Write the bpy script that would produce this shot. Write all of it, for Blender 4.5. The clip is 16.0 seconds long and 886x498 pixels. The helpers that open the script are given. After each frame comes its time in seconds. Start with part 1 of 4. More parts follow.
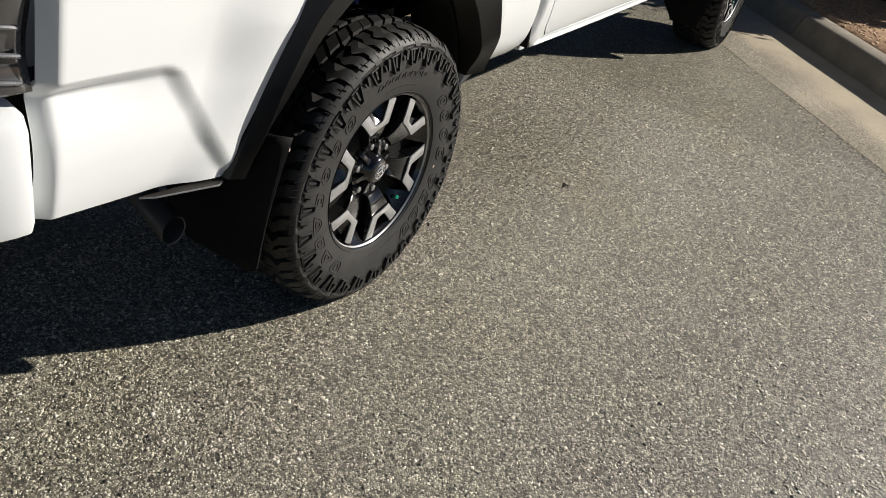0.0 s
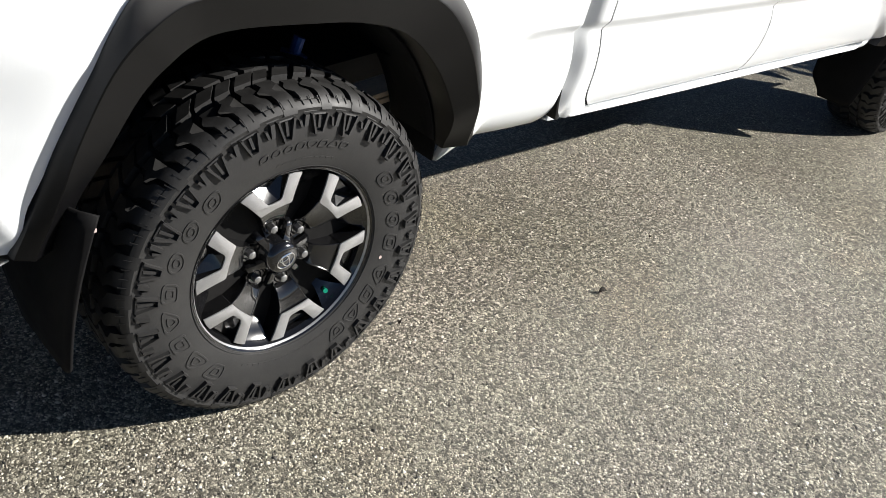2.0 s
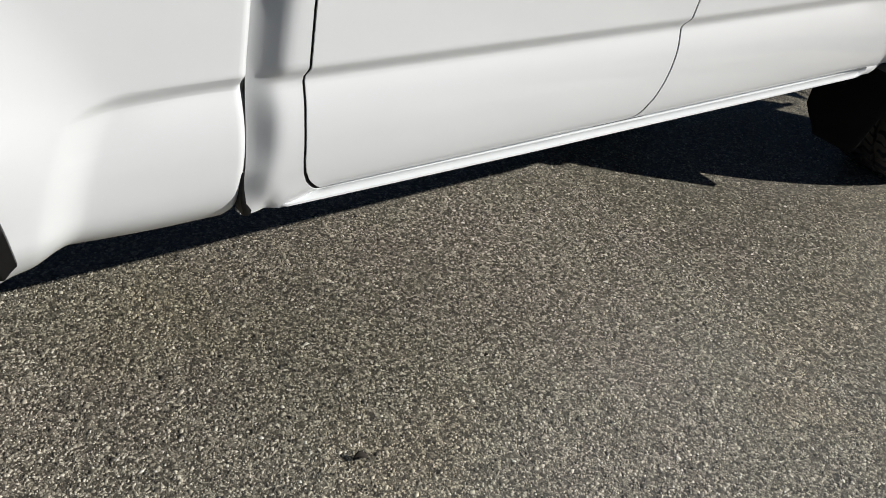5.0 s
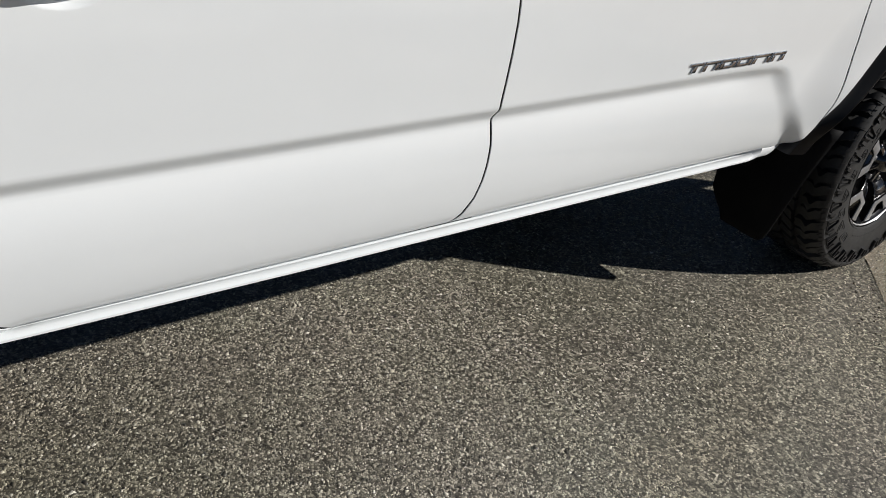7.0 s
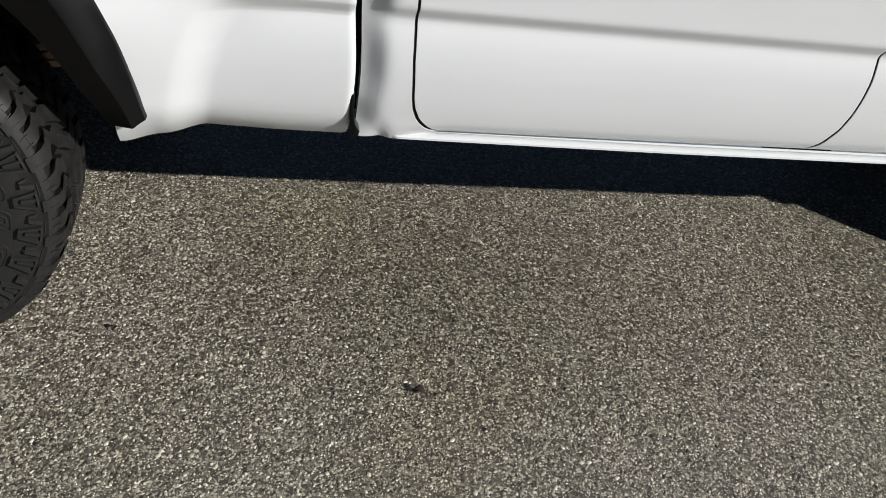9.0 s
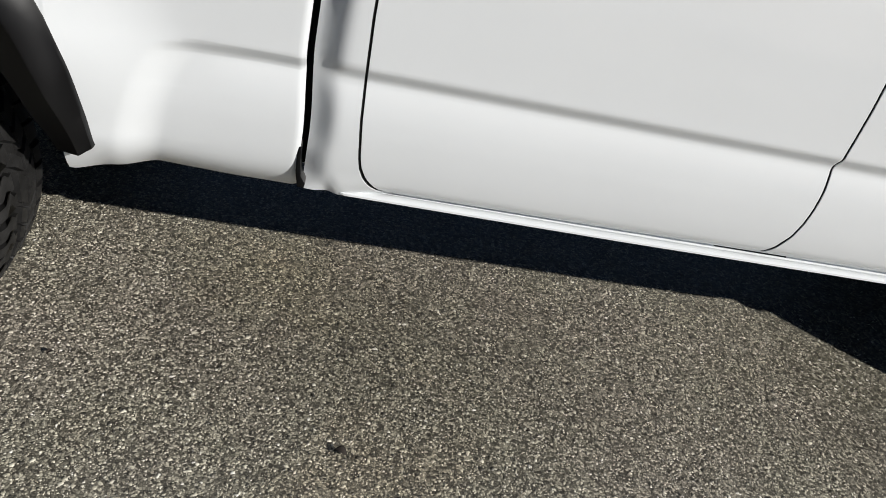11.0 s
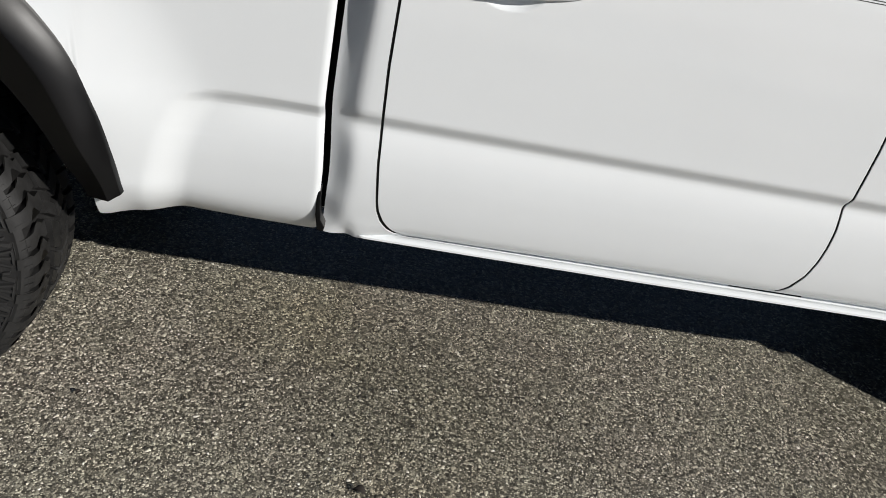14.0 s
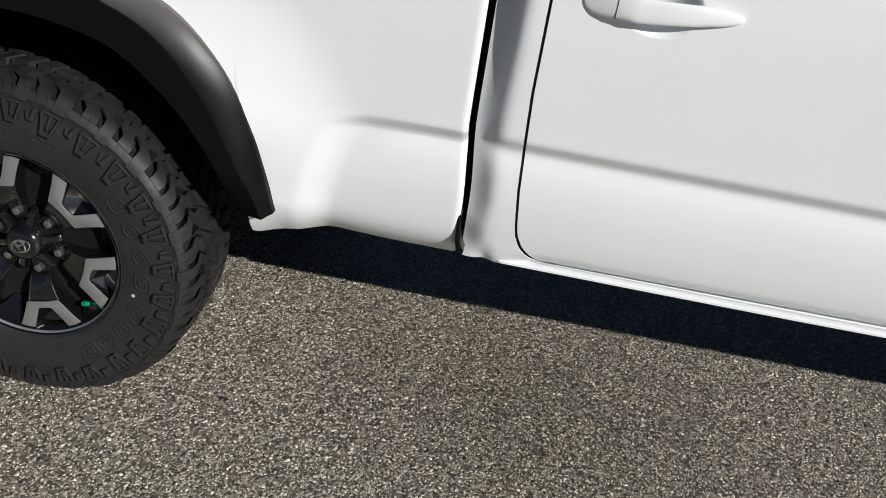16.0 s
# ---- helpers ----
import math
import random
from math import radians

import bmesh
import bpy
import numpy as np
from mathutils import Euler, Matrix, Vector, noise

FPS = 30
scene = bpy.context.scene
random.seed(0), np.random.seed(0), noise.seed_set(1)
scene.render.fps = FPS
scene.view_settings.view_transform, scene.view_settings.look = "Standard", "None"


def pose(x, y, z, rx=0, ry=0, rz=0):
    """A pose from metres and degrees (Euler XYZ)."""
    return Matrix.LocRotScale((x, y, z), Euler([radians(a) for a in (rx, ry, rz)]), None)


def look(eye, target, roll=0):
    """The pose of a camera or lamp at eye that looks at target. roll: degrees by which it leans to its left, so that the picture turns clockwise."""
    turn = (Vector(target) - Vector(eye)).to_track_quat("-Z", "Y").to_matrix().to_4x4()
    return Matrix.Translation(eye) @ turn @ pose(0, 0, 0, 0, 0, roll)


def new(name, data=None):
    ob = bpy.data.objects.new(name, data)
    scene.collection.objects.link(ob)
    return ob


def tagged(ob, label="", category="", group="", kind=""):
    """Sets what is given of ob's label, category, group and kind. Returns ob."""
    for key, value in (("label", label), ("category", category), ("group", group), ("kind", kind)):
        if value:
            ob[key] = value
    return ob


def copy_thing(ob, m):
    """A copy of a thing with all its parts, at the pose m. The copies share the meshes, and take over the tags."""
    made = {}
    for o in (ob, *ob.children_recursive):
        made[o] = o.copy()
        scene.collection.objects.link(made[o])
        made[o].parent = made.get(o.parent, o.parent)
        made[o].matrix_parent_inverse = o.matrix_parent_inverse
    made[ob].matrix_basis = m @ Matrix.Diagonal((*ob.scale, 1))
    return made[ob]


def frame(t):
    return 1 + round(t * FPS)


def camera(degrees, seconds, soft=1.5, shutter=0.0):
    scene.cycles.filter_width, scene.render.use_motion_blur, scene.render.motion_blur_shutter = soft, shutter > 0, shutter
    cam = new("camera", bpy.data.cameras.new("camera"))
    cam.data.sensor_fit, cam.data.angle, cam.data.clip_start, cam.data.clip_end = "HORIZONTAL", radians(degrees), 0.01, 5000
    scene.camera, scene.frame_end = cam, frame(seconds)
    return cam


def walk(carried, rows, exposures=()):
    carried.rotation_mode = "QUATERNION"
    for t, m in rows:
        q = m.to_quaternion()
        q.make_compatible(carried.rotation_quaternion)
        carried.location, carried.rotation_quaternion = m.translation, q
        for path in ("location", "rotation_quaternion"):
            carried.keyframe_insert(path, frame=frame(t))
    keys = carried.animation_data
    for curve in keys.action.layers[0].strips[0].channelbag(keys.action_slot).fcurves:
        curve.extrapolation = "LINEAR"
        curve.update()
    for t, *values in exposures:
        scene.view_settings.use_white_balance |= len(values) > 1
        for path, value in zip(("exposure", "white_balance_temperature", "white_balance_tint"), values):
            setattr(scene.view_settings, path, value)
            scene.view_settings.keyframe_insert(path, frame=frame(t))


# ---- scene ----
cam = camera(53.3, 16.0, soft=0.7)
PATH = [
    (0, (-1.758, -1.082, 1.44), (-0.229, -0.321, 0.399), 12.3),
    (0.5, (-1.586, -1.229, 1.454), (-0.134, -0.271, 0.467), 10.3),
    (1, (-1.376, -1.251, 1.431), (0.072, -0.296, 0.436), 13.0),
    (1.5, (-1.095, -1.173, 1.407), (0.306, -0.237, 0.33), 14.6),
    (2, (-0.936, -1.233, 1.406), (0.343, -0.098, 0.369), 11.5),
    (2.5, (-0.759, -1.306, 1.439), (0.431, -0.008, 0.491), 10.0),
    (3, (-0.521, -1.196, 1.396), (0.712, 0.011, 0.385), 12.8),
    (3.5, (-0.33, -1.18, 1.393), (0.813, 0.073, 0.333), 12.3),
    (4, (-0.098, -1.263, 1.407), (0.949, 0.057, 0.331), 10.5),
    (4.5, (0.11, -1.186, 1.376), (1.225, 0.036, 0.253), 12.2),
    (5, (0.335, -1.066, 1.387), (1.427, 0.16, 0.245), 10.9),
    (5.2, (0.388, -1.08, 1.4), (1.458, 0.196, 0.293), 9.1),
    (7.3, (0.999, -1.107, 1.401), (2.065, 0.251, 0.392), 8.0),
    (7.5, (1.04, -1.138, 1.392), (2.012, 0.301, 0.399), 8.4),
    (8, (1.039, -1.227, 1.394), (1.766, 0.314, 0.348), 10.5),
    (8.5, (0.868, -1.329, 1.401), (1.301, 0.255, 0.259), 9.1),
    (9, (0.744, -1.376, 1.4), (1.139, 0.161, 0.183), 10.3),
    (9.5, (0.776, -1.387, 1.405), (1.21, 0.203, 0.273), 12.3),
    (11.8, (0.976, -1.428, 1.416), (1.248, 0.249, 0.361), 15.0),
    (12, (0.978, -1.436, 1.422), (1.336, 0.246, 0.401), 15.5),
    (12.5, (0.96, -1.47, 1.429), (1.445, 0.213, 0.463), 14.9),
    (13, (0.957, -1.476, 1.431), (1.279, 0.233, 0.444), 12.8),
    (13.5, (0.96, -1.463, 1.432), (1.229, 0.254, 0.441), 12.6),
    (14, (0.959, -1.452, 1.427), (1.183, 0.259, 0.414), 12.6),
    (14.5, (0.954, -1.457, 1.426), (1.12, 0.259, 0.412), 12.6),
    (15, (0.95, -1.465, 1.423), (1.082, 0.266, 0.43), 13.0),
    (15.5, (0.94, -1.472, 1.423), (1.031, 0.251, 0.411), 12.7),
    (16, (0.959, -1.46, 1.429), (0.866, 0.262, 0.416), 9.2),
]
walk(cam, [(t, look(*p)) for t, *p in PATH], exposures=[(0.0, 0.43, 7050, 10), (0.5, 0.37, 7000, 10), (1.0, 0.19, 6800, 10), (1.5, 0.44, 6650, 10), (2.0, 0.9, 6700, 10), (2.5, 0.43, 6650, 10), (3.0, 0.11, 6600, 10), (3.5, 0.22, 6600, 10), (4.0, 0.03, 6650, 10), (4.5, 0.01, 6650, 10), (5.0, 0.0, 6650, 10), (7.5, -0.05, 6600, 10), (8.0, -0.13, 6600, 10), (8.5, -0.13, 6600, 10), (9.5, -0.02, 6600, 10), (12.5, -0.06, 6600, 10), (13.5, -0.06, 6600, 10), (16.0, 0.0, 6600, 10)])

# ---- world, sun ----
SUN = Vector((1.412, -1.162, 1.0)).normalized()
world = bpy.data.worlds.new("world")
scene.world = world
world.use_nodes = True
wn = world.node_tree
sky = wn.nodes.new("ShaderNodeTexSky")
sky.sky_type = 'NISHITA'
sky.sun_disc = False
sky.air_density, sky.dust_density, sky.ozone_density = 0.4, 0.1, 1.0
sky.sun_elevation = math.asin(SUN.z)
sky.sun_rotation = math.atan2(SUN.x, SUN.y)
wn.links.new(sky.outputs[0], wn.nodes["Background"].inputs[0])
wn.nodes["Background"].inputs[1].default_value = 0.05
sun = new("sun", bpy.data.lights.new("sun", "SUN"))
sun.data.energy, sun.data.angle, sun.data.color = 5.0, radians(0.55), (1.0, 0.983, 0.955)
sun.matrix_world = look(SUN * 20, (0, 0, 0))


# ---- materials ----
def material(name, colour, rough=0.5, metal=0.0, coat=0.0, spec=0.5):
    m = bpy.data.materials.new(name)
    m.use_nodes = True
    b = m.node_tree.nodes["Principled BSDF"]
    b.inputs["Base Color"].default_value = (*colour, 1)
    b.inputs["Roughness"].default_value = rough
    b.inputs["Metallic"].default_value = metal
    b.inputs["Coat Weight"].default_value = coat
    b.inputs["Coat Roughness"].default_value = 0.04
    b.inputs["Specular IOR Level"].default_value = spec
    return m


def node(m, kind, **inputs):
    n = m.node_tree.nodes.new(kind)
    for k, v in inputs.items():
        n.inputs[k.replace("_", " ")].default_value = v
    return n


def link(m, a, b):
    m.node_tree.links.new(a, b)


def ramp(m, fac, *stops):
    r = m.node_tree.nodes.new("ShaderNodeValToRGB")
    e = r.color_ramp.elements
    while len(e) < len(stops):
        e.new(0.5)
    for el, (p, c) in zip(e, stops):
        el.position = p
        el.color = (*c, 1) if len(c) == 3 else c
    link(m, fac, r.inputs[0])
    return r.outputs[0]


def coords(m, scale=1.0):
    c = m.node_tree.nodes.new("ShaderNodeTexCoord")
    mp = m.node_tree.nodes.new("ShaderNodeMapping")
    mp.inputs["Scale"].default_value = (scale, scale, scale)
    link(m, c.outputs["Object"], mp.inputs[0])
    return mp.outputs[0]


def mix(m, fac, a, b, mode='MIX'):
    n = m.node_tree.nodes.new("ShaderNodeMix")
    n.data_type, n.blend_type = 'RGBA', mode
    for val, sock in zip((fac, a, b), (n.inputs[0], n.inputs[6], n.inputs[7])):
        if isinstance(val, (int, float)):
            sock.default_value = val
        elif isinstance(val, tuple):
            sock.default_value = (*val, 1)
        else:
            link(m, val, sock)
    return n.outputs[2]


def noise_tex(m, co, scale, detail=4.0, rough=0.6):
    n = node(m, "ShaderNodeTexNoise", Scale=scale, Detail=detail, Roughness=rough)
    link(m, co, n.inputs["Vector"])
    return n.outputs[0]


def bump(m, height, strength, dist):
    b = node(m, "ShaderNodeBump", Strength=strength, Distance=dist)
    link(m, height, b.inputs["Height"])
    link(m, b.outputs[0], m.node_tree.nodes["Principled BSDF"].inputs["Normal"])


def shader(m):
    return m.node_tree.nodes["Principled BSDF"].inputs


def worn(name, base, other, scale, rough, rough2, metal=0.0, coat=0.0, grain=300.0, relief=0.0, even=False):
    """A surface with stains at a large scale and grain at a small one."""
    m = material(name, base, rough, metal, coat)
    co = coords(m)
    big = ramp(m, noise_tex(m, co, scale), (0.35, base), (0.7, other))
    fine = ramp(m, noise_tex(m, co, grain, 2.0), (0.3, (0.985 if even else 0.85,) * 3), (0.7, (1.01 if even else 1.1,) * 3))
    link(m, mix(m, 1.0, big, fine, 'MULTIPLY'), shader(m)["Base Color"])
    r = ramp(m, noise_tex(m, co, scale * 2.3), (0.3, (rough,) * 3), (0.75, (rough2,) * 3))
    link(m, r, shader(m)["Roughness"])
    if relief:
        bump(m, noise_tex(m, co, grain, 3.0), 0.4, relief)
    return m


paint = worn("white_paint", (0.710, 0.731, 0.738), (0.692, 0.713, 0.720), 3.0, 0.42, 0.5, coat=0.65, grain=900.0, even=True)
shader(paint)["Coat Roughness"].default_value = 0.035
shader(paint)["Specular IOR Level"].default_value = 0.12
plastic = worn("black_plastic", (0.0024, 0.0024, 0.0027), (0.0036, 0.0036, 0.004), 6.0, 0.33, 0.40, grain=500.0, relief=0.00008)
rubber = worn("tyre_rubber", (0.0180, 0.0179, 0.0179), (0.026, 0.0254, 0.0248), 9.0, 0.5, 0.66, grain=260.0, relief=0.0006)
flap_rubber = worn("flap_rubber", (0.006, 0.006, 0.0065), (0.010, 0.0097, 0.0097), 6.0, 0.6, 0.75, grain=200.0, relief=0.0004)
gloss_black = worn("gloss_black_rim", (0.0040, 0.0040, 0.0045), (0.007, 0.007, 0.0075), 12.0, 0.13, 0.20, coat=1.0, grain=400.0)
machined = worn("machined_alloy", (0.45, 0.45, 0.455), (0.39, 0.39, 0.395), 14.0, 0.38, 0.46, metal=0.75, grain=700.0, relief=0.0001)
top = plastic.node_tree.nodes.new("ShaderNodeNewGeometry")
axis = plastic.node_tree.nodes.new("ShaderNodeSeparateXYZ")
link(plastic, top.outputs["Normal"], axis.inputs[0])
top_sheen = ramp(plastic, axis.outputs["Z"], (0.25, (0.0,) * 3), (0.80, (0.95,) * 3))      # paler upper side: sun sheen painted into the colour, with some bleaching
link(plastic, mix(plastic, top_sheen, shader(plastic)["Base Color"].links[0].from_socket, (0.125, 0.122, 0.118)), shader(plastic)["Base Color"])
shader(plastic)["Specular IOR Level"].default_value = 0.2
shader(gloss_black)["Specular IOR Level"].default_value = 0.5
shader(gloss_black)["Coat Weight"].default_value = 0.75
shader(gloss_black)["Coat Roughness"].default_value = 0.02
chrome = material("chrome", (0.75, 0.75, 0.76), 0.08, 1.0)
badge_chrome = worn("badge_chrome", (0.40, 0.425, 0.46), (0.26, 0.28, 0.31), 40.0, 0.12, 0.2, metal=1.0)
nut_steel = worn("nut_steel", (0.34, 0.34, 0.34), (0.24, 0.24, 0.24), 60.0, 0.34, 0.46, metal=0.9)
dark_metal = worn("dull_steel", (0.10, 0.095, 0.09), (0.05, 0.048, 0.046), 8.0, 0.4, 0.6, metal=0.8, grain=200.0)
under = worn("underbody_black", (0.007, 0.007, 0.007), (0.012, 0.0115, 0.011), 5.0, 0.7, 0.85, grain=120.0)
for matt, level in ((flap_rubber, 0.08), (under, 0.12), (rubber, 0.4)):
    shader(matt)["Specular IOR Level"].default_value = level
spring_steel = worn("spring_steel", (0.55, 0.43, 0.29), (0.38, 0.29, 0.19), 10.0, 0.6, 0.8, metal=0.0, grain=150.0)
blue_paint = worn("blue_shock_paint", (0.015, 0.07, 0.30), (0.02, 0.07, 0.26), 10.0, 0.35, 0.5, grain=200.0)
green_plastic = material("green_plastic", (0.0, 0.22, 0.13), 0.35)
pale_mark = material("pale_paint_mark", (0.45, 0.36, 0.33), 0.7)
glass = material("tinted_glass", (0.01, 0.012, 0.013), 0.03, 0.0, 1.0)
lens_glass = material("smoked_lens", (0.05, 0.048, 0.05), 0.05, 0.0, 1.0)
lens_grey = worn("lamp_reflector", (0.30, 0.30, 0.31), (0.2, 0.2, 0.21), 8.0, 0.2, 0.35, metal=0.7)
stripe_dark = material("dark_stripe", (0.05, 0.05, 0.05), 0.4)
concrete = worn("kerb_concrete", (0.46, 0.392, 0.292), (0.36, 0.306, 0.228), 3.5, 0.8, 0.92, grain=160.0, relief=0.003)
kerb_mat = worn("kerb_stone", (0.25, 0.22, 0.175), (0.16, 0.14, 0.112), 5.0, 0.8, 0.92, grain=160.0, relief=0.003)
mulch_mat = worn("mulch_soil", (0.44, 0.27, 0.15), (0.30, 0.185, 0.105), 14.0, 0.9, 0.95, grain=60.0, relief=0.01)


# broad, faint stains and paler patches on the asphalt: place, where the inside ends, where the edge ends, tint inside,
# tint outside
TINT_PATCHES = (((1.13, 0.32), 0.35, 0.95, (0.82, 0.81, 0.79), (1.03, 1.03, 1.03)),
          ((0.89, 0.45), 0.30, 0.52, (1.02, 1.0, 0.95), (1.0, 1.0, 1.0)),
          ((0.38, -0.05), 0.45, 0.85, (1.09, 1.09, 1.10), (1.0, 1.0, 1.0)),
          ((3.55, -0.60), 0.80, 1.25, (1.26, 1.24, 1.22), (1.0, 1.0, 1.0)))


def tint_patches(m, colour):
    """Stains and paler patches with ragged edges."""
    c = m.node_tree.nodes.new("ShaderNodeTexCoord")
    for (x, y), inside, outside, tint, rest in TINT_PATCHES:
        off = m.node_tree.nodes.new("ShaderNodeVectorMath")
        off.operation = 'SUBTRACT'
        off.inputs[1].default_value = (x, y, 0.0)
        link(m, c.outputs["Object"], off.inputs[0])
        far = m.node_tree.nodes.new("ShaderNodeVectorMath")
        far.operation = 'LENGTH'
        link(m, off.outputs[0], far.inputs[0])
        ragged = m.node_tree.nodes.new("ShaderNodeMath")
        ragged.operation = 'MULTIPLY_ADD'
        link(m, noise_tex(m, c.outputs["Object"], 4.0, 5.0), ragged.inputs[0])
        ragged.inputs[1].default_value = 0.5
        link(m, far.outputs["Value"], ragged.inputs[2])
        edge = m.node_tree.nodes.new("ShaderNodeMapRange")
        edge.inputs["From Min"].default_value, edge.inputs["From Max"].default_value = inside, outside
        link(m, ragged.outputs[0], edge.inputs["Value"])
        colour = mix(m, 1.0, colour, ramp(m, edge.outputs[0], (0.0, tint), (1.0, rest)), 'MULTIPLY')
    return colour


def asphalt_material():
    m = material("chip_seal_asphalt", (0.15, 0.14, 0.12), 0.48, spec=1.0)
    co = coords(m)
    v = node(m, "ShaderNodeTexVoronoi", Scale=150.0, Randomness=1.0)
    link(m, co, v.inputs["Vector"])
    sep = m.node_tree.nodes.new("ShaderNodeSeparateColor")
    link(m, v.outputs["Color"], sep.inputs[0])
    chips = ramp(m, sep.outputs[0], (0.0, (0.052, 0.046, 0.035)), (0.45, (0.162, 0.149, 0.117)), (0.8, (0.324, 0.301, 0.237)), (1.0, (0.504, 0.468, 0.378)))
    e = node(m, "ShaderNodeTexVoronoi", Scale=150.0, Randomness=1.0)
    e.feature = 'DISTANCE_TO_EDGE'
    link(m, co, e.inputs["Vector"])
    edge = ramp(m, e.outputs["Distance"], (0.02, (0.38,) * 3), (0.16, (1.0,) * 3))
    c = mix(m, 1.0, chips, edge, 'MULTIPLY')
    tint = ramp(m, noise_tex(m, co, 1.3, 5.0), (0.34, (1.04, 1.01, 1.02)), (0.46, (1.03, 1.02, 1.01)), (0.56, (1.01, 1.02, 0.985)), (0.68, (1.07, 1.035, 0.965)))
    link(m, tint_patches(m, mix(m, 1.0, c, tint, 'MULTIPLY')), shader(m)["Base Color"])
    bump(m, e.outputs["Distance"], 0.5, 0.003)
    return m


def chip_material():
    m = material("stone_chips", (0.2, 0.19, 0.16), 0.44, spec=1.0)
    g = m.node_tree.nodes.new("ShaderNodeNewGeometry")
    c = ramp(m, g.outputs["Random Per Island"], (0.0, (0.028, 0.025, 0.019)), (0.22, (0.119, 0.107, 0.084)), (0.45, (0.309, 0.285, 0.221)),
             (0.76, (0.503, 0.470, 0.376)), (0.95, (0.684, 0.646, 0.541)), (1.0, (0.760, 0.741, 0.684)))
    co = coords(m)
    tint = ramp(m, noise_tex(m, co, 1.3, 5.0), (0.34, (1.04, 1.01, 1.02)), (0.46, (1.03, 1.02, 1.01)), (0.56, (1.01, 1.02, 0.985)), (0.68, (1.07, 1.035, 0.965)))
    fine = ramp(m, noise_tex(m, co, 420.0, 2.0), (0.3, (0.75,) * 3), (0.7, (1.2,) * 3))
    link(m, tint_patches(m, mix(m, 1.0, mix(m, 1.0, c, tint, 'MULTIPLY'), fine, 'MULTIPLY')), shader(m)["Base Color"])
    return m


def leaf_material():
    m = material("shrub_leaf", (0.05, 0.08, 0.03), 0.55)
    g = m.node_tree.nodes.new("ShaderNodeNewGeometry")
    link(m, ramp(m, g.outputs["Random Per Island"], (0.0, (0.03, 0.05, 0.02)), (0.7, (0.06, 0.09, 0.035)), (0.93, (0.09, 0.11, 0.05)), (1.0, (0.5, 0.32, 0.3))), shader(m)["Base Color"])
    return m


def litter_material():
    m = material("leaf_litter", (0.3, 0.2, 0.1), 0.8)
    g = m.node_tree.nodes.new("ShaderNodeNewGeometry")
    link(m, ramp(m, g.outputs["Random Per Island"], (0.0, (0.10, 0.06, 0.035)), (0.45, (0.36, 0.21, 0.115)), (1.0, (0.62, 0.45, 0.30))), shader(m)["Base Color"])
    return m


def dark_tread(m):
    """The running surface is darker rubber than the sidewall: it grows with the distance from the axle."""
    c = m.node_tree.nodes.new("ShaderNodeTexCoord")
    flat = m.node_tree.nodes.new("ShaderNodeVectorMath")
    flat.operation = 'MULTIPLY'
    flat.inputs[1].default_value = (1, 0, 1)
    link(m, c.outputs["Object"], flat.inputs[0])
    far = m.node_tree.nodes.new("ShaderNodeVectorMath")
    far.operation = 'LENGTH'
    link(m, flat.outputs[0], far.inputs[0])
    span = m.node_tree.nodes.new("ShaderNodeMapRange")
    span.inputs["From Min"].default_value, span.inputs["From Max"].default_value = 0.335, 0.372
    link(m, far.outputs["Value"], span.inputs["Value"])
    patch = ramp(m, noise_tex(m, c.outputs["Object"], 38.0, 4.0), (0.35, (0.25,) * 3), (0.65, (1.0,) * 3))
    base = shader(m)["Base Color"].links[0].from_socket
    amount = mix(m, 1.0, patch, span.outputs[0], 'MULTIPLY')
    link(m, mix(m, amount, base, (0.0090, 0.0087, 0.0083)), shader(m)["Base Color"])


dark_tread(rubber)
asphalt, chips_mat, leaf_mat, litter_mat = asphalt_material(), chip_material(), leaf_material(), litter_material()
grit_mat = worn("pale_grit", (0.40, 0.36, 0.285), (0.22, 0.196, 0.152), 60.0, 0.6, 0.8)
leaf_brown = worn("dark_dry_leaf", (0.020, 0.015, 0.011), (0.034, 0.026, 0.019), 90.0, 0.8, 0.9)
twig_mat = worn("brown_twig", (0.05, 0.04, 0.03), (0.09, 0.07, 0.05), 20.0, 0.8, 0.9)


# ---- building helpers ----
def mesh_of(name, bm, mat, sharp=35.0):
    me = bpy.data.meshes.new(name)
    bm.normal_update()
    bm.to_mesh(me)
    bm.free()
    if mat:
        for one in (mat if isinstance(mat, (list, tuple)) else [mat]):
            me.materials.append(one)
    me.polygons.foreach_set("use_smooth", [True] * len(me.polygons))
    me.set_sharp_from_angle(angle=radians(sharp))
    return me


def part(name, bm, mat, parent=None, label="", sharp=35.0):
    ob = new(name, mesh_of(name, bm, mat, sharp))
    ob.parent = parent
    return tagged(ob, label)


def thing(name, at, label, category, group="", kind=""):
    ob = new(name)
    ob.empty_display_size = 0.1
    ob.matrix_basis = at
    return tagged(ob, label, category, group, kind)


def smooth(a, b, x):
    t = min(1.0, max(0.0, (x - a) / (b - a)))
    return t * t * (3 - 2 * t)


def along(points, x):
    """Straight-line interpolation in a list of (x, value)."""
    return float(np.interp(x, [p[0] for p in points], [p[1] for p in points]))


def curve_through(points, n):
    """n points of a Catmull-Rom curve through points."""
    p = [Vector(q) for q in points]
    p = [2 * p[0] - p[1]] + p + [2 * p[-1] - p[-2]]
    out = []
    for i in range(n):
        s = i / (n - 1) * (len(points) - 1)
        k = min(int(s), len(points) - 2)
        t = s - k
        a, b, c, d = p[k:k + 4]
        out.append(0.5 * ((2 * b) + (c - a) * t + (2 * a - 5 * b + 4 * c - d) * t * t + (3 * b - a - 3 * c + d) * t ** 3))
    return out


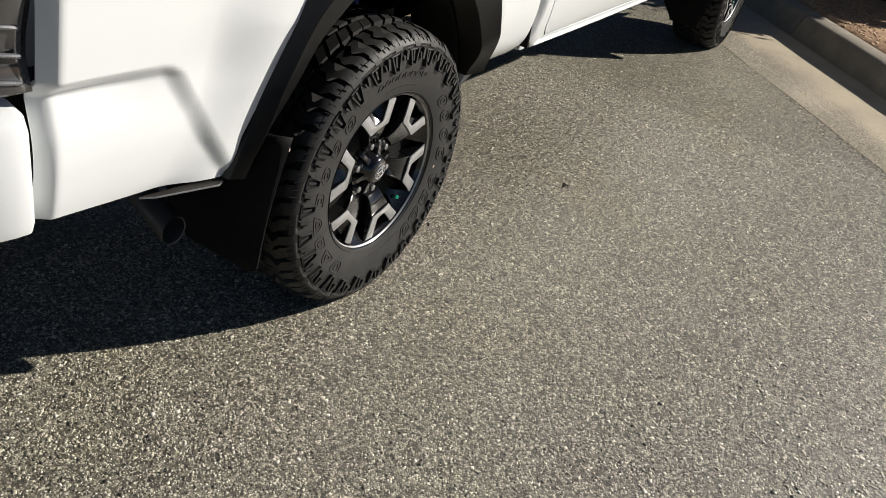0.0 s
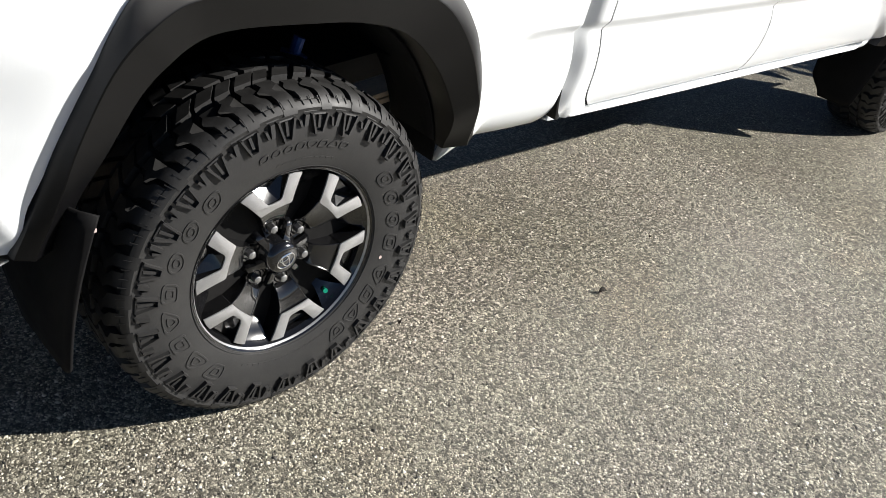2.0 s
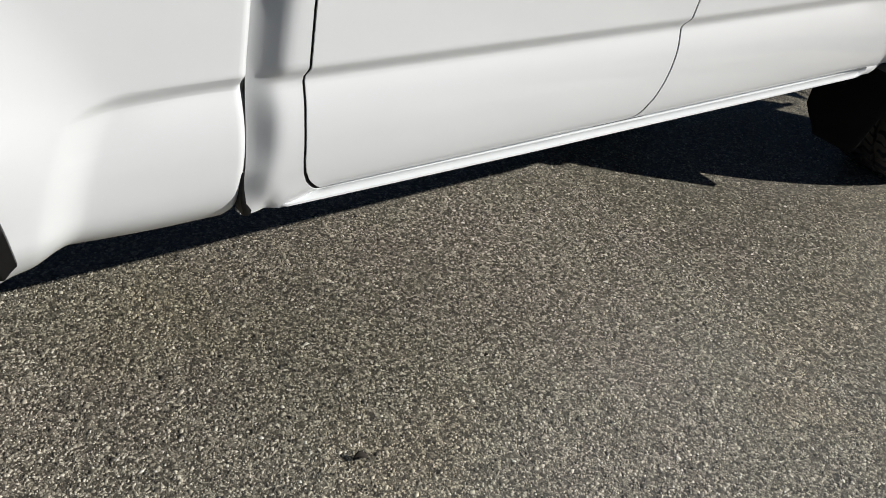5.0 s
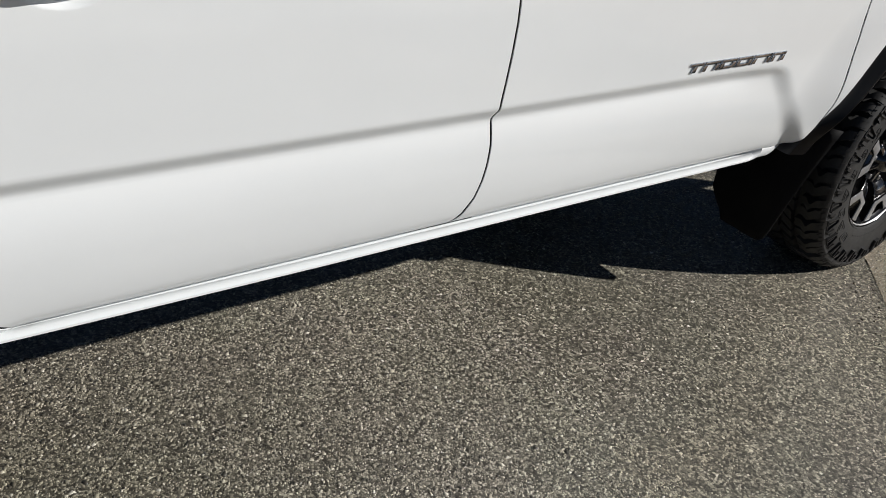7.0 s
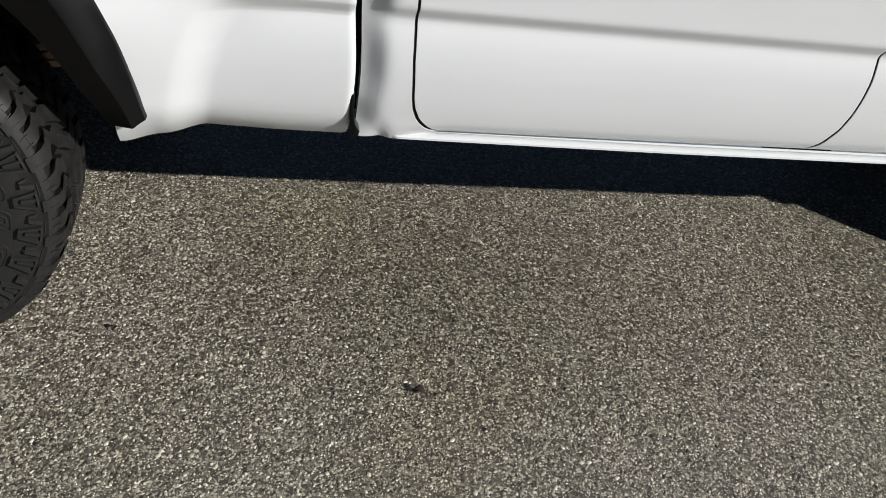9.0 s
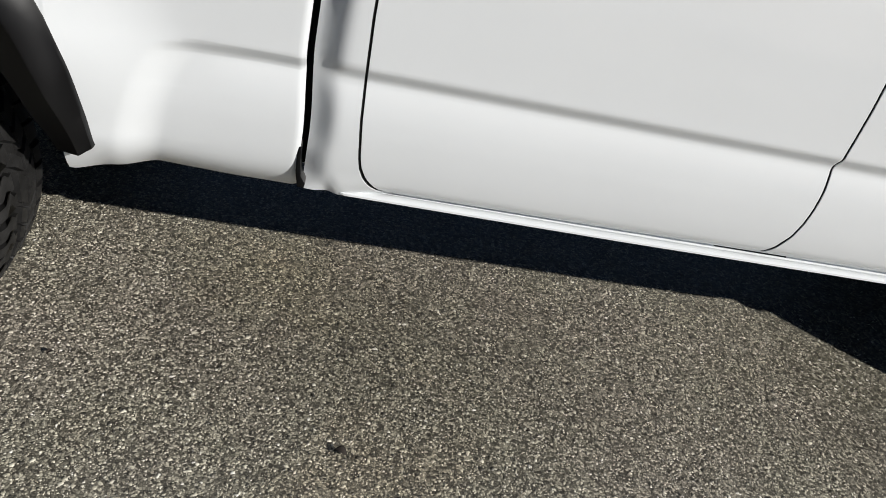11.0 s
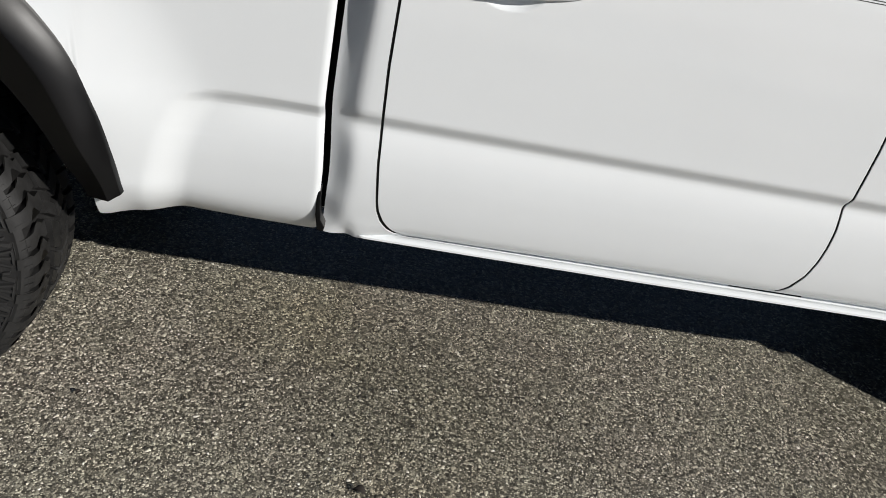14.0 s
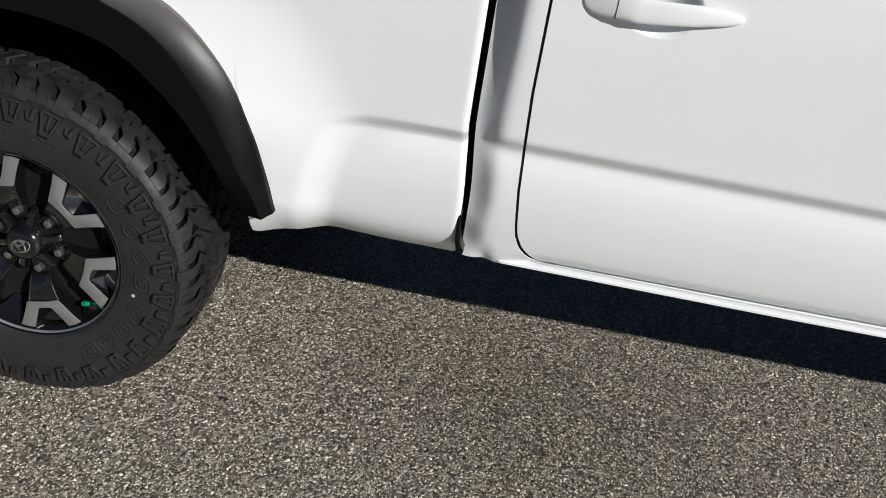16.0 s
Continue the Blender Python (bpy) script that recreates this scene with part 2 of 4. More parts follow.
def sheet(rows, close=False, cap=False):
    """A bmesh skin over rows of points, all of one length."""
    bm = bmesh.new()
    vs = [[bm.verts.new(p) for p in r] for r in rows]
    n = len(rows[0])
    for a, b in zip(vs, vs[1:]):
        for j in range(n if close else n - 1):
            k = (j + 1) % n
            bm.faces.new((a[j], b[j], b[k], a[k]))
    if cap:
        bm.faces.new(vs[0])
        bm.faces.new(vs[-1][::-1])
    bmesh.ops.recalc_face_normals(bm, faces=bm.faces)
    bm.normal_update()
    return bm


def tube(path, radius, n=14, cap=True):
    rows = []
    path = [Vector(p) for p in path]
    for i, p in enumerate(path):
        d = (path[min(i + 1, len(path) - 1)] - path[max(i - 1, 0)]).normalized()
        a = d.orthogonal().normalized() if i == 0 else (a - d * a.dot(d)).normalized()
        b = d.cross(a)
        r = radius[i] if isinstance(radius, (list, tuple)) else radius
        rows.append([p + r * (math.cos(q) * a + math.sin(q) * b) for q in np.linspace(0, 2 * math.pi, n, endpoint=False)])
    return sheet(rows, True, cap)


def box_bm(x0, x1, y0, y1, z0, z1, bevel=0.0, seg=2):
    bm = bmesh.new()
    bmesh.ops.create_cube(bm, size=1)
    bm.transform(Matrix.Translation(((x0 + x1) / 2, (y0 + y1) / 2, (z0 + z1) / 2)) @ Matrix.Diagonal((x1 - x0, y1 - y0, z1 - z0, 1)))
    if bevel:
        bmesh.ops.bevel(bm, geom=bm.edges[:] + bm.verts[:], offset=bevel, segments=seg, profile=0.5, affect='EDGES')
    return bm


def prism(poly, y0, y1, bevel=0.0):
    """A plate: a polygon in x, z between two depths in y."""
    bm = bmesh.new()
    a = [bm.verts.new((x, y0, z)) for x, z in poly]
    b = [bm.verts.new((x, y1, z)) for x, z in poly]
    bm.faces.new(a)
    bm.faces.new(b[::-1])
    for i in range(len(poly)):
        j = (i + 1) % len(poly)
        bm.faces.new((a[i], b[i], b[j], a[j]))
    bmesh.ops.recalc_face_normals(bm, faces=bm.faces)
    if bevel:
        front = [e for e in bm.edges if all(abs(v.co.y - y0) < 1e-6 for v in e.verts)]
        bmesh.ops.bevel(bm, geom=front, offset=bevel, segments=2, profile=0.5, affect='EDGES')
    return bm


def join(*bms):
    out = bmesh.new()
    for b in bms:
        me = bpy.data.meshes.new("tmp")
        b.to_mesh(me)
        b.free()
        out.from_mesh(me)
        bpy.data.meshes.remove(me)
    return out


def solid(ob, thick, offset=1.0):
    md = ob.modifiers.new("thickness", 'SOLIDIFY')
    md.thickness, md.offset = thick, offset
    return ob


# ---- ground ----
ground_bm = bmesh.new()
bmesh.ops.create_grid(ground_bm, x_segments=40, y_segments=40, size=300)
tagged(part("ground", ground_bm, asphalt), "coarse grey-brown chip-seal asphalt of a parking lot", "asphalt", kind="structure")

# kerb runs at 45 degrees; s is the distance across it, q along it
KN, KD = Vector((0.7071, -0.7071, 0)), Vector((0.7071, 0.7071, 0))


def across(s, q, z=0.0):
    return KN * s + KD * q + Vector((0, 0, z))


def kerb_strip(profile, q0, q1, n, wobble=0.0):
    rows = []
    for i in range(n):
        q = q0 + (q1 - q0) * i / (n - 1)
        rows.append([across(s + wobble * noise.noise((s * 3, q * 2.3, 0)), q, z + 0.4 * wobble * noise.noise((s * 5, q * 4, 3))) for s, z in profile])
    return sheet(rows, True, True)


tagged(part("gutter", kerb_strip([(2.545, -0.05), (2.545, 0.003), (2.62, 0.005), (2.9, 0.006), (3.24, 0.003), (3.24, -0.05)], -14, 16, 90, 0.012), concrete),
       "sun-bleached tan concrete gutter strip beside the asphalt", "gutter", kind="structure")
for k in range(8):
    q0 = -9 + 3 * k
    tagged(part("kerb", kerb_strip([(3.242, -0.05), (3.245, 0.02), (3.285, 0.125), (3.30, 0.143), (3.325, 0.15), (3.44, 0.15), (3.455, 0.14), (3.46, -0.05)], q0, q0 + 2.992, 24, 0.006), kerb_mat),
           "worn tan concrete kerb along the planting bed", "kerb", group="kerb stones", kind="structure")
bed_rows = []
for i in range(60):
    q = -12 + 26 * i / 59
    bed_rows.append([across(s, q, (0.125 if s < 3.5 else 0.15) + 0.02 * noise.noise((s * 2, q * 2, 7))) for s in (3.462, 3.5, 3.7, 4.0, 4.5, 5.2, 6.2, 8, 12)])
tagged(part("planting_bed", sheet(bed_rows), mulch_mat), "brown mulch and soil of a planting bed behind the kerb", "soil", kind="structure")


def scatter(name, mat, n, place, size, label, category, flat=0.20, seed=1):
    """Many small flat-topped chips in one mesh. place: a function of the random generator that gives n places."""
    rng = np.random.default_rng(seed)
    p = place(rng, n)
    n = len(p)
    r = size(rng, n, p)
    ang = rng.uniform(0, 2 * np.pi, n)[:, None] + np.array([0.2, 1.7, 3.3, 4.8])[None] + rng.uniform(-0.45, 0.45, (n, 4))
    rad = r[:, None] * rng.uniform(0.6, 1.25, (n, 4))
    stretch = rng.uniform(0.65, 1.0, n)[:, None]
    turn = rng.uniform(0, np.pi, n)[:, None]
    ux, uy = rad * np.cos(ang), rad * np.sin(ang) * stretch
    bx, by = ux * np.cos(turn) - uy * np.sin(turn), ux * np.sin(turn) + uy * np.cos(turn)
    tilt = rng.normal(0, 0.13, (n, 2))
    h = r * flat * rng.uniform(0.6, 1.5, n)
    top = np.stack([p[:, :1] + 0.72 * bx, p[:, 1:2] + 0.72 * by, p[:, 2:3] + h[:, None] + 0.72 * (bx * tilt[:, :1] + by * tilt[:, 1:])], -1)
    low = np.stack([p[:, :1] + bx, p[:, 1:2] + by, np.broadcast_to(p[:, 2:3] - 0.001, bx.shape)], -1)
    co = np.concatenate([top, low], 1).reshape(-1, 3)
    base = (np.arange(n) * 8)[:, None, None]
    quads = np.array([[0, 1, 2, 3], [0, 4, 5, 1], [1, 5, 6, 2], [2, 6, 7, 3], [3, 7, 4, 0]])[None] + base
    loops = quads.reshape(-1)
    me = bpy.data.meshes.new(name)
    me.vertices.add(len(co))
    me.vertices.foreach_set("co", co.astype(np.float32).ravel())
    me.loops.add(len(loops))
    me.loops.foreach_set("vertex_index", loops.astype(np.int32))
    me.polygons.add(len(loops) // 4)
    me.polygons.foreach_set("loop_start", np.arange(0, len(loops), 4, dtype=np.int32))
    me.update(calc_edges=True)
    me.materials.append(mat)
    return tagged(new(name, me), label, category, kind="stuff")


def lot(x0, x1, y0, y1):
    def place(rng, n):
        p = np.stack([rng.uniform(x0, x1, n), rng.uniform(y0, y1, n), np.zeros(n)], -1)
        s = (p[:, 0] - p[:, 1]) * 0.7071
        return p[s < 2.535 + rng.normal(0, 0.03, n)]
    return place


def chip_size(rng, n, p):
    return rng.lognormal(math.log(0.0029), 0.40, n).clip(0.0016, 0.0085)


scatter("stone_chips", chips_mat, 44000, lot(-1.15, 2.5, -1.5, -0.76), lambda g, n, p: chip_size(g, n, p) * 1.15, "grey and tan stone chips bedded in the asphalt", "stone chips", seed=7)
scatter("stone_chips", chips_mat, 142000, lot(-1.15, 2.3, -0.76, 0.70), chip_size, "grey and tan stone chips bedded in the asphalt", "stone chips", seed=1)
scatter("stone_chips", chips_mat, 34000, lot(2.3, 3.9, -1.5, 0.72), lambda g, n, p: chip_size(g, n, p) * 1.25, "grey and tan stone chips bedded in the asphalt", "stone chips", flat=0.06, seed=2)
def along_gutter(middle, spread, q0, q1, z):
    """Places strewn along the gutter: middle and spread across it, from q0 to q1 along it."""
    def place(g, n):
        q = g.uniform(q0, q1, n)
        s = middle + g.normal(0, spread, n) * (1.3 - 0.28 * q)
        return np.stack([(s + q) * 0.7071, (q - s) * 0.7071, np.full(n, z)], -1)
    return place


scatter("loose_grit", chips_mat, 10000, along_gutter(2.63, 0.12, 0.3, 3.2, 0.0080), lambda g, n, p: g.uniform(0.0018, 0.0042, n), "grey stone chips strewn over the gutter", "grit", flat=0.12, seed=9)
scatter("loose_grit", grit_mat, 15000, along_gutter(2.70, 0.17, 0.3, 3.0, 0.0065), lambda g, n, p: g.uniform(0.0018, 0.0046, n), "loose grit strewn along the concrete gutter", "grit", flat=0.10, seed=3)
scatter("loose_grit", twig_mat, 220, lambda g, n: np.stack([*(lambda s, q: ((s + q) * 0.7071, (q - s) * 0.7071))(g.normal(2.51, 0.045, n), g.uniform(0.6, 2.6, n)), np.full(n, 0.002)], -1),
        lambda g, n, p: g.uniform(0.002, 0.006, n), "dark crumbs of bark gathered along the asphalt edge", "grit", seed=6)
scatter("leaf_litter", litter_mat, 9000, lambda g, n: np.stack([*(lambda s, q: ((s + q) * 0.7071, (q - s) * 0.7071))(g.uniform(3.47, 5.4, n), g.uniform(-0.5, 5.5, n)), np.full(n, 0.15)], -1),
        lambda g, n, p: g.uniform(0.005, 0.017, n), "dry tan leaves and bark chips on the planting bed", "leaf litter", flat=0.12, seed=4)


def dry_leaf(x, y, turn, size):
    rows = []
    for i in range(9):
        u = i / 8
        w = size * 0.30 * math.sin(math.pi * min(1, u * 1.02)) ** 0.8 + 0.0006
        rise = 0.004 + size * 0.22 * math.sin(3.0 * u)
        rows.append([(size * (u - 0.5), w * v, rise + abs(v) * w * 0.7) for v in (-1, -0.5, 0, 0.5, 1)])
    ob = part("dry_leaf", sheet(rows), leaf_brown)
    solid(ob, 0.0012, 0)
    ob.matrix_basis = pose(x, y, 0.003, 0, 0, turn)
    return tagged(ob, "small curled dark brown dry leaf on the asphalt", "leaf", group="fallen leaves")


dry_leaf(1.073, -0.112, -20, 0.031)
dry_leaf(0.43, 0.08, 50, 0.016)
dry_leaf(1.50, 0.02, 10, 0.012)


def shrub(x, y, scale, seed):
    rng = random.Random(seed)
    ob = thing("shrub", pose(x, y, 0.13), "dense dark green shrub with a few pale blossoms", "shrub", "shrubs in the planting bed")
    stems = []
    tips = []
    for k in range(16):
        a, lean = rng.uniform(0, 6.28), rng.uniform(0.1, 0.55) * scale
        tip = Vector((lean * math.cos(a), lean * math.sin(a), scale * rng.uniform(0.5, 0.85)))
        mid = tip * 0.5 + Vector((0, 0, 0.08 * scale))
        stems.append(tube([(0.04 * math.cos(a), 0.04 * math.sin(a), -0.02), mid, tip], [0.016, 0.011, 0.005], 7))
        tips += [mid, tip, tip.lerp(mid, 0.5)]
    part("stems", join(*stems), twig_mat, ob)
    bm = bmesh.new()
    for k in range(4600):       # the last ones are large and fill the inside
        c = rng.choice(tips)
        d = Vector((rng.gauss(0, 1), rng.gauss(0, 1), rng.gauss(0, 0.9))).normalized() * scale * (rng.uniform(0.03, 0.27) if k < 3600 else rng.uniform(0.0, 0.14))
        p = c + d
        p.z = max(p.z, 0.05)
        up = (d.normalized() + Vector((rng.gauss(0, .4), rng.gauss(0, .4), rng.uniform(0, .8)))).normalized()
        a = up.orthogonal().normalized()
        a.rotate(Matrix.Rotation(rng.uniform(0, 6.28), 3, up))
        b = up.cross(a)
        l = rng.uniform(0.036, 0.070) if k < 3600 else rng.uniform(0.09, 0.15)
        q = [p - a * l, p - a * 0.2 * l + b * 0.42 * l, p + a * l, p - a * 0.2 * l - b * 0.42 * l]
        bm.faces.new([bm.verts.new(v) for v in q])
    part("crown", bm, leaf_mat, ob)
    return ob


SHRUBS = []
for s in (4.45, 4.85, 5.3, 5.9):
    for k in range(12):
        q = 2.2 + 0.50 * k + (0.25 if s in (4.85, 5.9) else 0)
        p = across(s, q)
        if 0.47 * (p.x - 1.56 - 4.3) + 0.88 * (p.y + 1.29) > (0.52 if s < 5 else 0.22):
            SHRUBS.append((p.x, p.y))
bush = shrub(*SHRUBS[0], 1.15, 20)
for i, (x, y) in enumerate(SHRUBS[1:]):
    copy_thing(bush, pose(x + 0.1 * math.sin(i * 2.3), y + 0.1 * math.cos(i * 1.7), 0.13, 0, 0, 77 * i))


# ---- pickup truck: front along +x, its right side at y = 0, rear axle at x = 0 ----
BASE, HUB_Z, MID_Y = 3.571, 0.372, 0.935
truck = thing("pickup_truck", pose(0, 0, 0), "white crew-cab pickup truck with black wheel flares, parked on asphalt", "pickup truck")


def mirrored(ob):
    """The same part on the truck's far side."""
    c = ob.copy()
    scene.collection.objects.link(c)
    c.parent = ob.parent
    c.matrix_basis = Matrix.Translation((0, 2 * MID_Y, 0)) @ Matrix.Diagonal((1, -1, 1, 1)) @ ob.matrix_basis
    for k in ob.children:
        kc = k.copy()
        scene.collection.objects.link(kc)
        kc.parent = c
    return c


# flare outlines, x and z from the axle's foot: where it meets the body, its fold, its lower lip
FLARE_OUT = [(-0.526, 0.512), (-0.487, 0.607), (-0.448, 0.722), (-0.366, 0.900), (-0.299, 0.981), (-0.205, 1.002), (-0.01, 1.002), (0.17, 0.985), (0.320, 0.947), (0.428, 0.85), (0.486, 0.736), (0.515, 0.63), (0.531, 0.549)]
FLARE_FOLD = [(-0.496, 0.510), (-0.464, 0.607), (-0.430, 0.725), (-0.368, 0.862), (-0.290, 0.940), (-0.20, 0.963), (-0.01, 0.962), (0.175, 0.943), (0.30, 0.887), (0.385, 0.79), (0.438, 0.69), (0.477, 0.61), (0.500, 0.528)]
FLARE_LIP = [(-0.440, 0.51), (-0.405, 0.615), (-0.368, 0.69), (-0.31, 0.80), (-0.245, 0.865), (-0.165, 0.889), (-0.01, 0.887), (0.120, 0.872), (0.220, 0.828), (0.305, 0.735), (0.380, 0.635), (0.424, 0.570), (0.456, 0.520)]
FLARE_FOLD = [(fx + 0.30 * (ox - fx) * (fx > 0.1), fz + 0.30 * (oz - fz) * (fx > 0.1)) for (fx, fz), (ox, oz) in zip(FLARE_FOLD, FLARE_OUT)]
FLARE_LIP = [(lx + k * (fx - lx), lz + k * (fz - lz)) for (lx, lz), (fx, fz), k in zip(FLARE_LIP, FLARE_FOLD, [0.0] * 7 + [0.05, 0.18, 0.32, 0.36, 0.26, 0.05])]
FRONT_OUT = [(-0.59, 0.505), (-0.532, 0.595), (-0.455, 0.705), (-0.355, 0.870), (-0.275, 0.950)] + FLARE_OUT[5:]
FRONT_FOLD = [(-0.545, 0.505), (-0.50, 0.60), (-0.43, 0.715), (-0.345, 0.845), (-0.27, 0.915)] + FLARE_FOLD[5:]


def arch_height(x):
    return along([(-0.52, 0.49), (-0.50, 0.60), (-0.455, 0.70), (-0.36, 0.862), (-0.28, 0.935), (-0.19, 0.962), (0.0, 0.968), (0.18, 0.953), (0.315, 0.915), (0.40, 0.82), (0.444, 0.72), (0.456, 0.62), (0.462, 0.50)], x)


# ---- the body's right side as a height field y(x, z) ----
def fair(points):
    """A smooth curve along points: their straight lines, averaged over 3 cm."""
    zs = np.arange(0.40, 1.30, 0.001)
    v = np.interp(zs, [p[0] for p in points], [p[1] for p in points])
    for _ in range(2):
        v = np.convolve(np.pad(v, 12, mode="edge"), np.ones(25) / 25, mode="valid")
    return lambda z: float(np.interp(z, zs, v))


side_upper = fair([(0.40, 0.082), (0.45, 0.080), (0.60, 0.074), (0.79, 0.066), (0.88, 0.0575), (0.98, 0.0495), (1.07, 0.0455), (1.14, 0.0455), (1.22, 0.052), (1.3, 0.06)])
side_lower = fair([(0.40, 0.21), (0.46, 0.160), (0.50, 0.1245), (0.515, 0.1145), (0.53, 0.1065), (0.55, 0.1000), (0.58, 0.0925), (0.61, 0.0870), (0.65, 0.0815), (0.69, 0.0800), (0.72, 0.0825), (0.75, 0.0885), (0.80, 0.099), (0.85, 0.11)])


def recess_end(x, z):
    """How far a place lies past the start of the rounded end of the recessed panel, and how long that end is."""
    if x < -0.3:      # behind the rear wheel
        return x - along([(0.50, -0.466), (0.543, -0.497), (0.558, -0.509), (0.617, -0.550), (0.684, -0.589), (0.743, -0.624), (0.80, -0.657)], z) + 0.052, 0.052
    if x < 0.9:       # ahead of it
        return along([(0.50, 0.634), (0.534, 0.639), (0.606, 0.649), (0.66, 0.660), (0.70, 0.672), (0.74, 0.690), (0.78, 0.712), (0.80, 0.72)], z) - x, 0.085
    return x - along([(0.50, 3.04), (0.543, 3.005), (0.688, 2.885), (0.745, 2.838), (0.80, 2.79)], z) + 0.055, 0.072


def recess(x, z):
    """How far the lower panel is set in below the crease: 0 to 1."""
    dz = along([(-0.95, 0.030), (-0.6, 0.014), (0.0, 0.0), (0.9, 0.003), (2.0, -0.004)], x)
    d, long = recess_end(x, z)
    return 1 - smooth(0.0, 1.0, math.hypot(max(0.0, (z - 0.750 - dz) / 0.038), max(0.0, d / long)))


def corner_roll(x):
    """How far the corner has rolled in, 0 to 1."""
    xs = (x - 0.008, x - 0.004, x, x + 0.004, x + 0.008)
    return sum(along([(0.912, 1.0), (0.930, 0.72), (0.948, 0.20), (0.958, 0.05), (0.970, 0.0)], v) for v in xs) / 5


HANDLES = [(1.175, 1.074), (2.068, 1.065)]


def side_y(x, z):
    up, low = side_upper(z), side_lower(z)
    if z > 0.69 and not 0.9 < x < 2.5:      # the hollow below the crease runs out towards its ends
        low = 0.0808 + (low - 0.0808) * smooth(0.04, -0.14, recess_end(x, z)[0])
    y = up + (low - up) * recess(x, z)
    if x > 0.95:
        y += 0.004 * smooth(1.0, 2.2, x) - 0.004 * smooth(2.4, 3.2, x)
    if x < -0.917:
        y += 1.0 * (-0.917 - x)
    if x < 0.902 and x < 0.889 + 0.012 * smooth(0.82, 0.62, z):    # the body swells out to meet the rear flare
        d = math.hypot(x * (1.0 if x < 0 else 1.02), (z - 0.46) * (1.0 if z > 0.46 else 0.6))
        y -= (0.040 - 0.010 * smooth(-0.2, 0.45, x)) * (1 - smooth(0.50, 0.77, d)) * (1 - recess(x, z)) * (smooth(0.76, 0.95, z) if x < 0 else 0.1 + 0.9 * smooth(0.52, 0.78, z))
        if 0 < x < 0.74:     # ahead of the wheel it leans out towards the flare
            y -= 0.30 * (0.74 - x) ** 2 * (1 - smooth(0.72, 0.98, z)) * (1 - 0.8 * recess(x, z))
        if x < -0.25 and z < 0.97:     # behind the wheel it rises to the flare's edge
            xe = along([(0.512, -0.526), (0.607, -0.487), (0.722, -0.448), (0.90, -0.366), (0.981, -0.299)], z)
            ye = along([(0.512, 0.068), (0.607, 0.058), (0.722, 0.041), (0.85, 0.023), (0.95, 0.014)], z)
            w = along([(0.50, 0.16), (0.75, 0.17), (0.9, 0.22)], z)
            y += (ye - y) * (1 - smooth(0.0, w, xe - x)) * (1 - smooth(0.84, 0.97, z)) * (1 - (0.35 + 0.57 * smooth(0.56, 0.72, z)) * smooth(0.44, 0.56, z) * recess(x, z))
    if x > 2.8:
        d = math.hypot(x - BASE, z - 0.46)
        y -= 0.035 * (1 - smooth(0.52, 0.72, d)) * (1 - recess(x, z)) * smooth(0.50, 0.72, z)
    if 0.889 + 0.012 * smooth(0.82, 0.62, z) < x < 0.985:     # the cab's rear corner rolls in to a set-back flange beside the bed
        u = x - 0.004 * smooth(0.80, 0.62, z)
        y += (0.087 + 0.019 * smooth(0.88, 0.64, z) + 0.30 * (0.921 - u) + 0.015 * smooth(0.60, 0.52, z) - y) * corner_roll(u)
    if 0.3 < x < 0.902 and z < 0.575:      # the bed's lower edge tucks in, most of all beside the flare
        y += 6.5 * (0.575 - z) ** 2 * (0.62 + 0.38 * smooth(0.47, 0.56, x) - 0.6 * smooth(0.50, 0.80, x)) * (1 - 0.5 * recess(x, z))
    elif z < 0.53:
        y += 0.5 * (0.53 - z) * (1 - recess(x, z))
    if 0.9 < x < 1.10 and z < 0.56:      # the cab's lower corner stays out, level with the sill
        y -= 0.4 * max(0.0, side_lower(z) - 0.100) * (1 - smooth(1.0, 1.10, x)) * smooth(0.955, 0.985, x)
    if 0.86 < x < 0.902 and x < 0.889 + 0.012 * smooth(0.82, 0.62, z):      # rolled front edge of the bed side
        y += 0.007 * (max(0.0, x - 0.873 - 0.012 * smooth(0.82, 0.62, z)) / 0.014) ** 2
    if z < 0.537 and 0.99 < x < 2.95:     # the doors' lower edges roll under
        y += 15 * (0.537 - z) ** 2 * (1 - smooth(2.85, 2.95, x)) * smooth(0.99, 1.10, x)
    for hx, hz in HANDLES:
        d = ((x - hx) / 0.068) ** 2 + ((z - hz - 0.003) / 0.052) ** 2
        if d < 1:
            y += 0.028 * (1 - d) ** 1.3
    return y


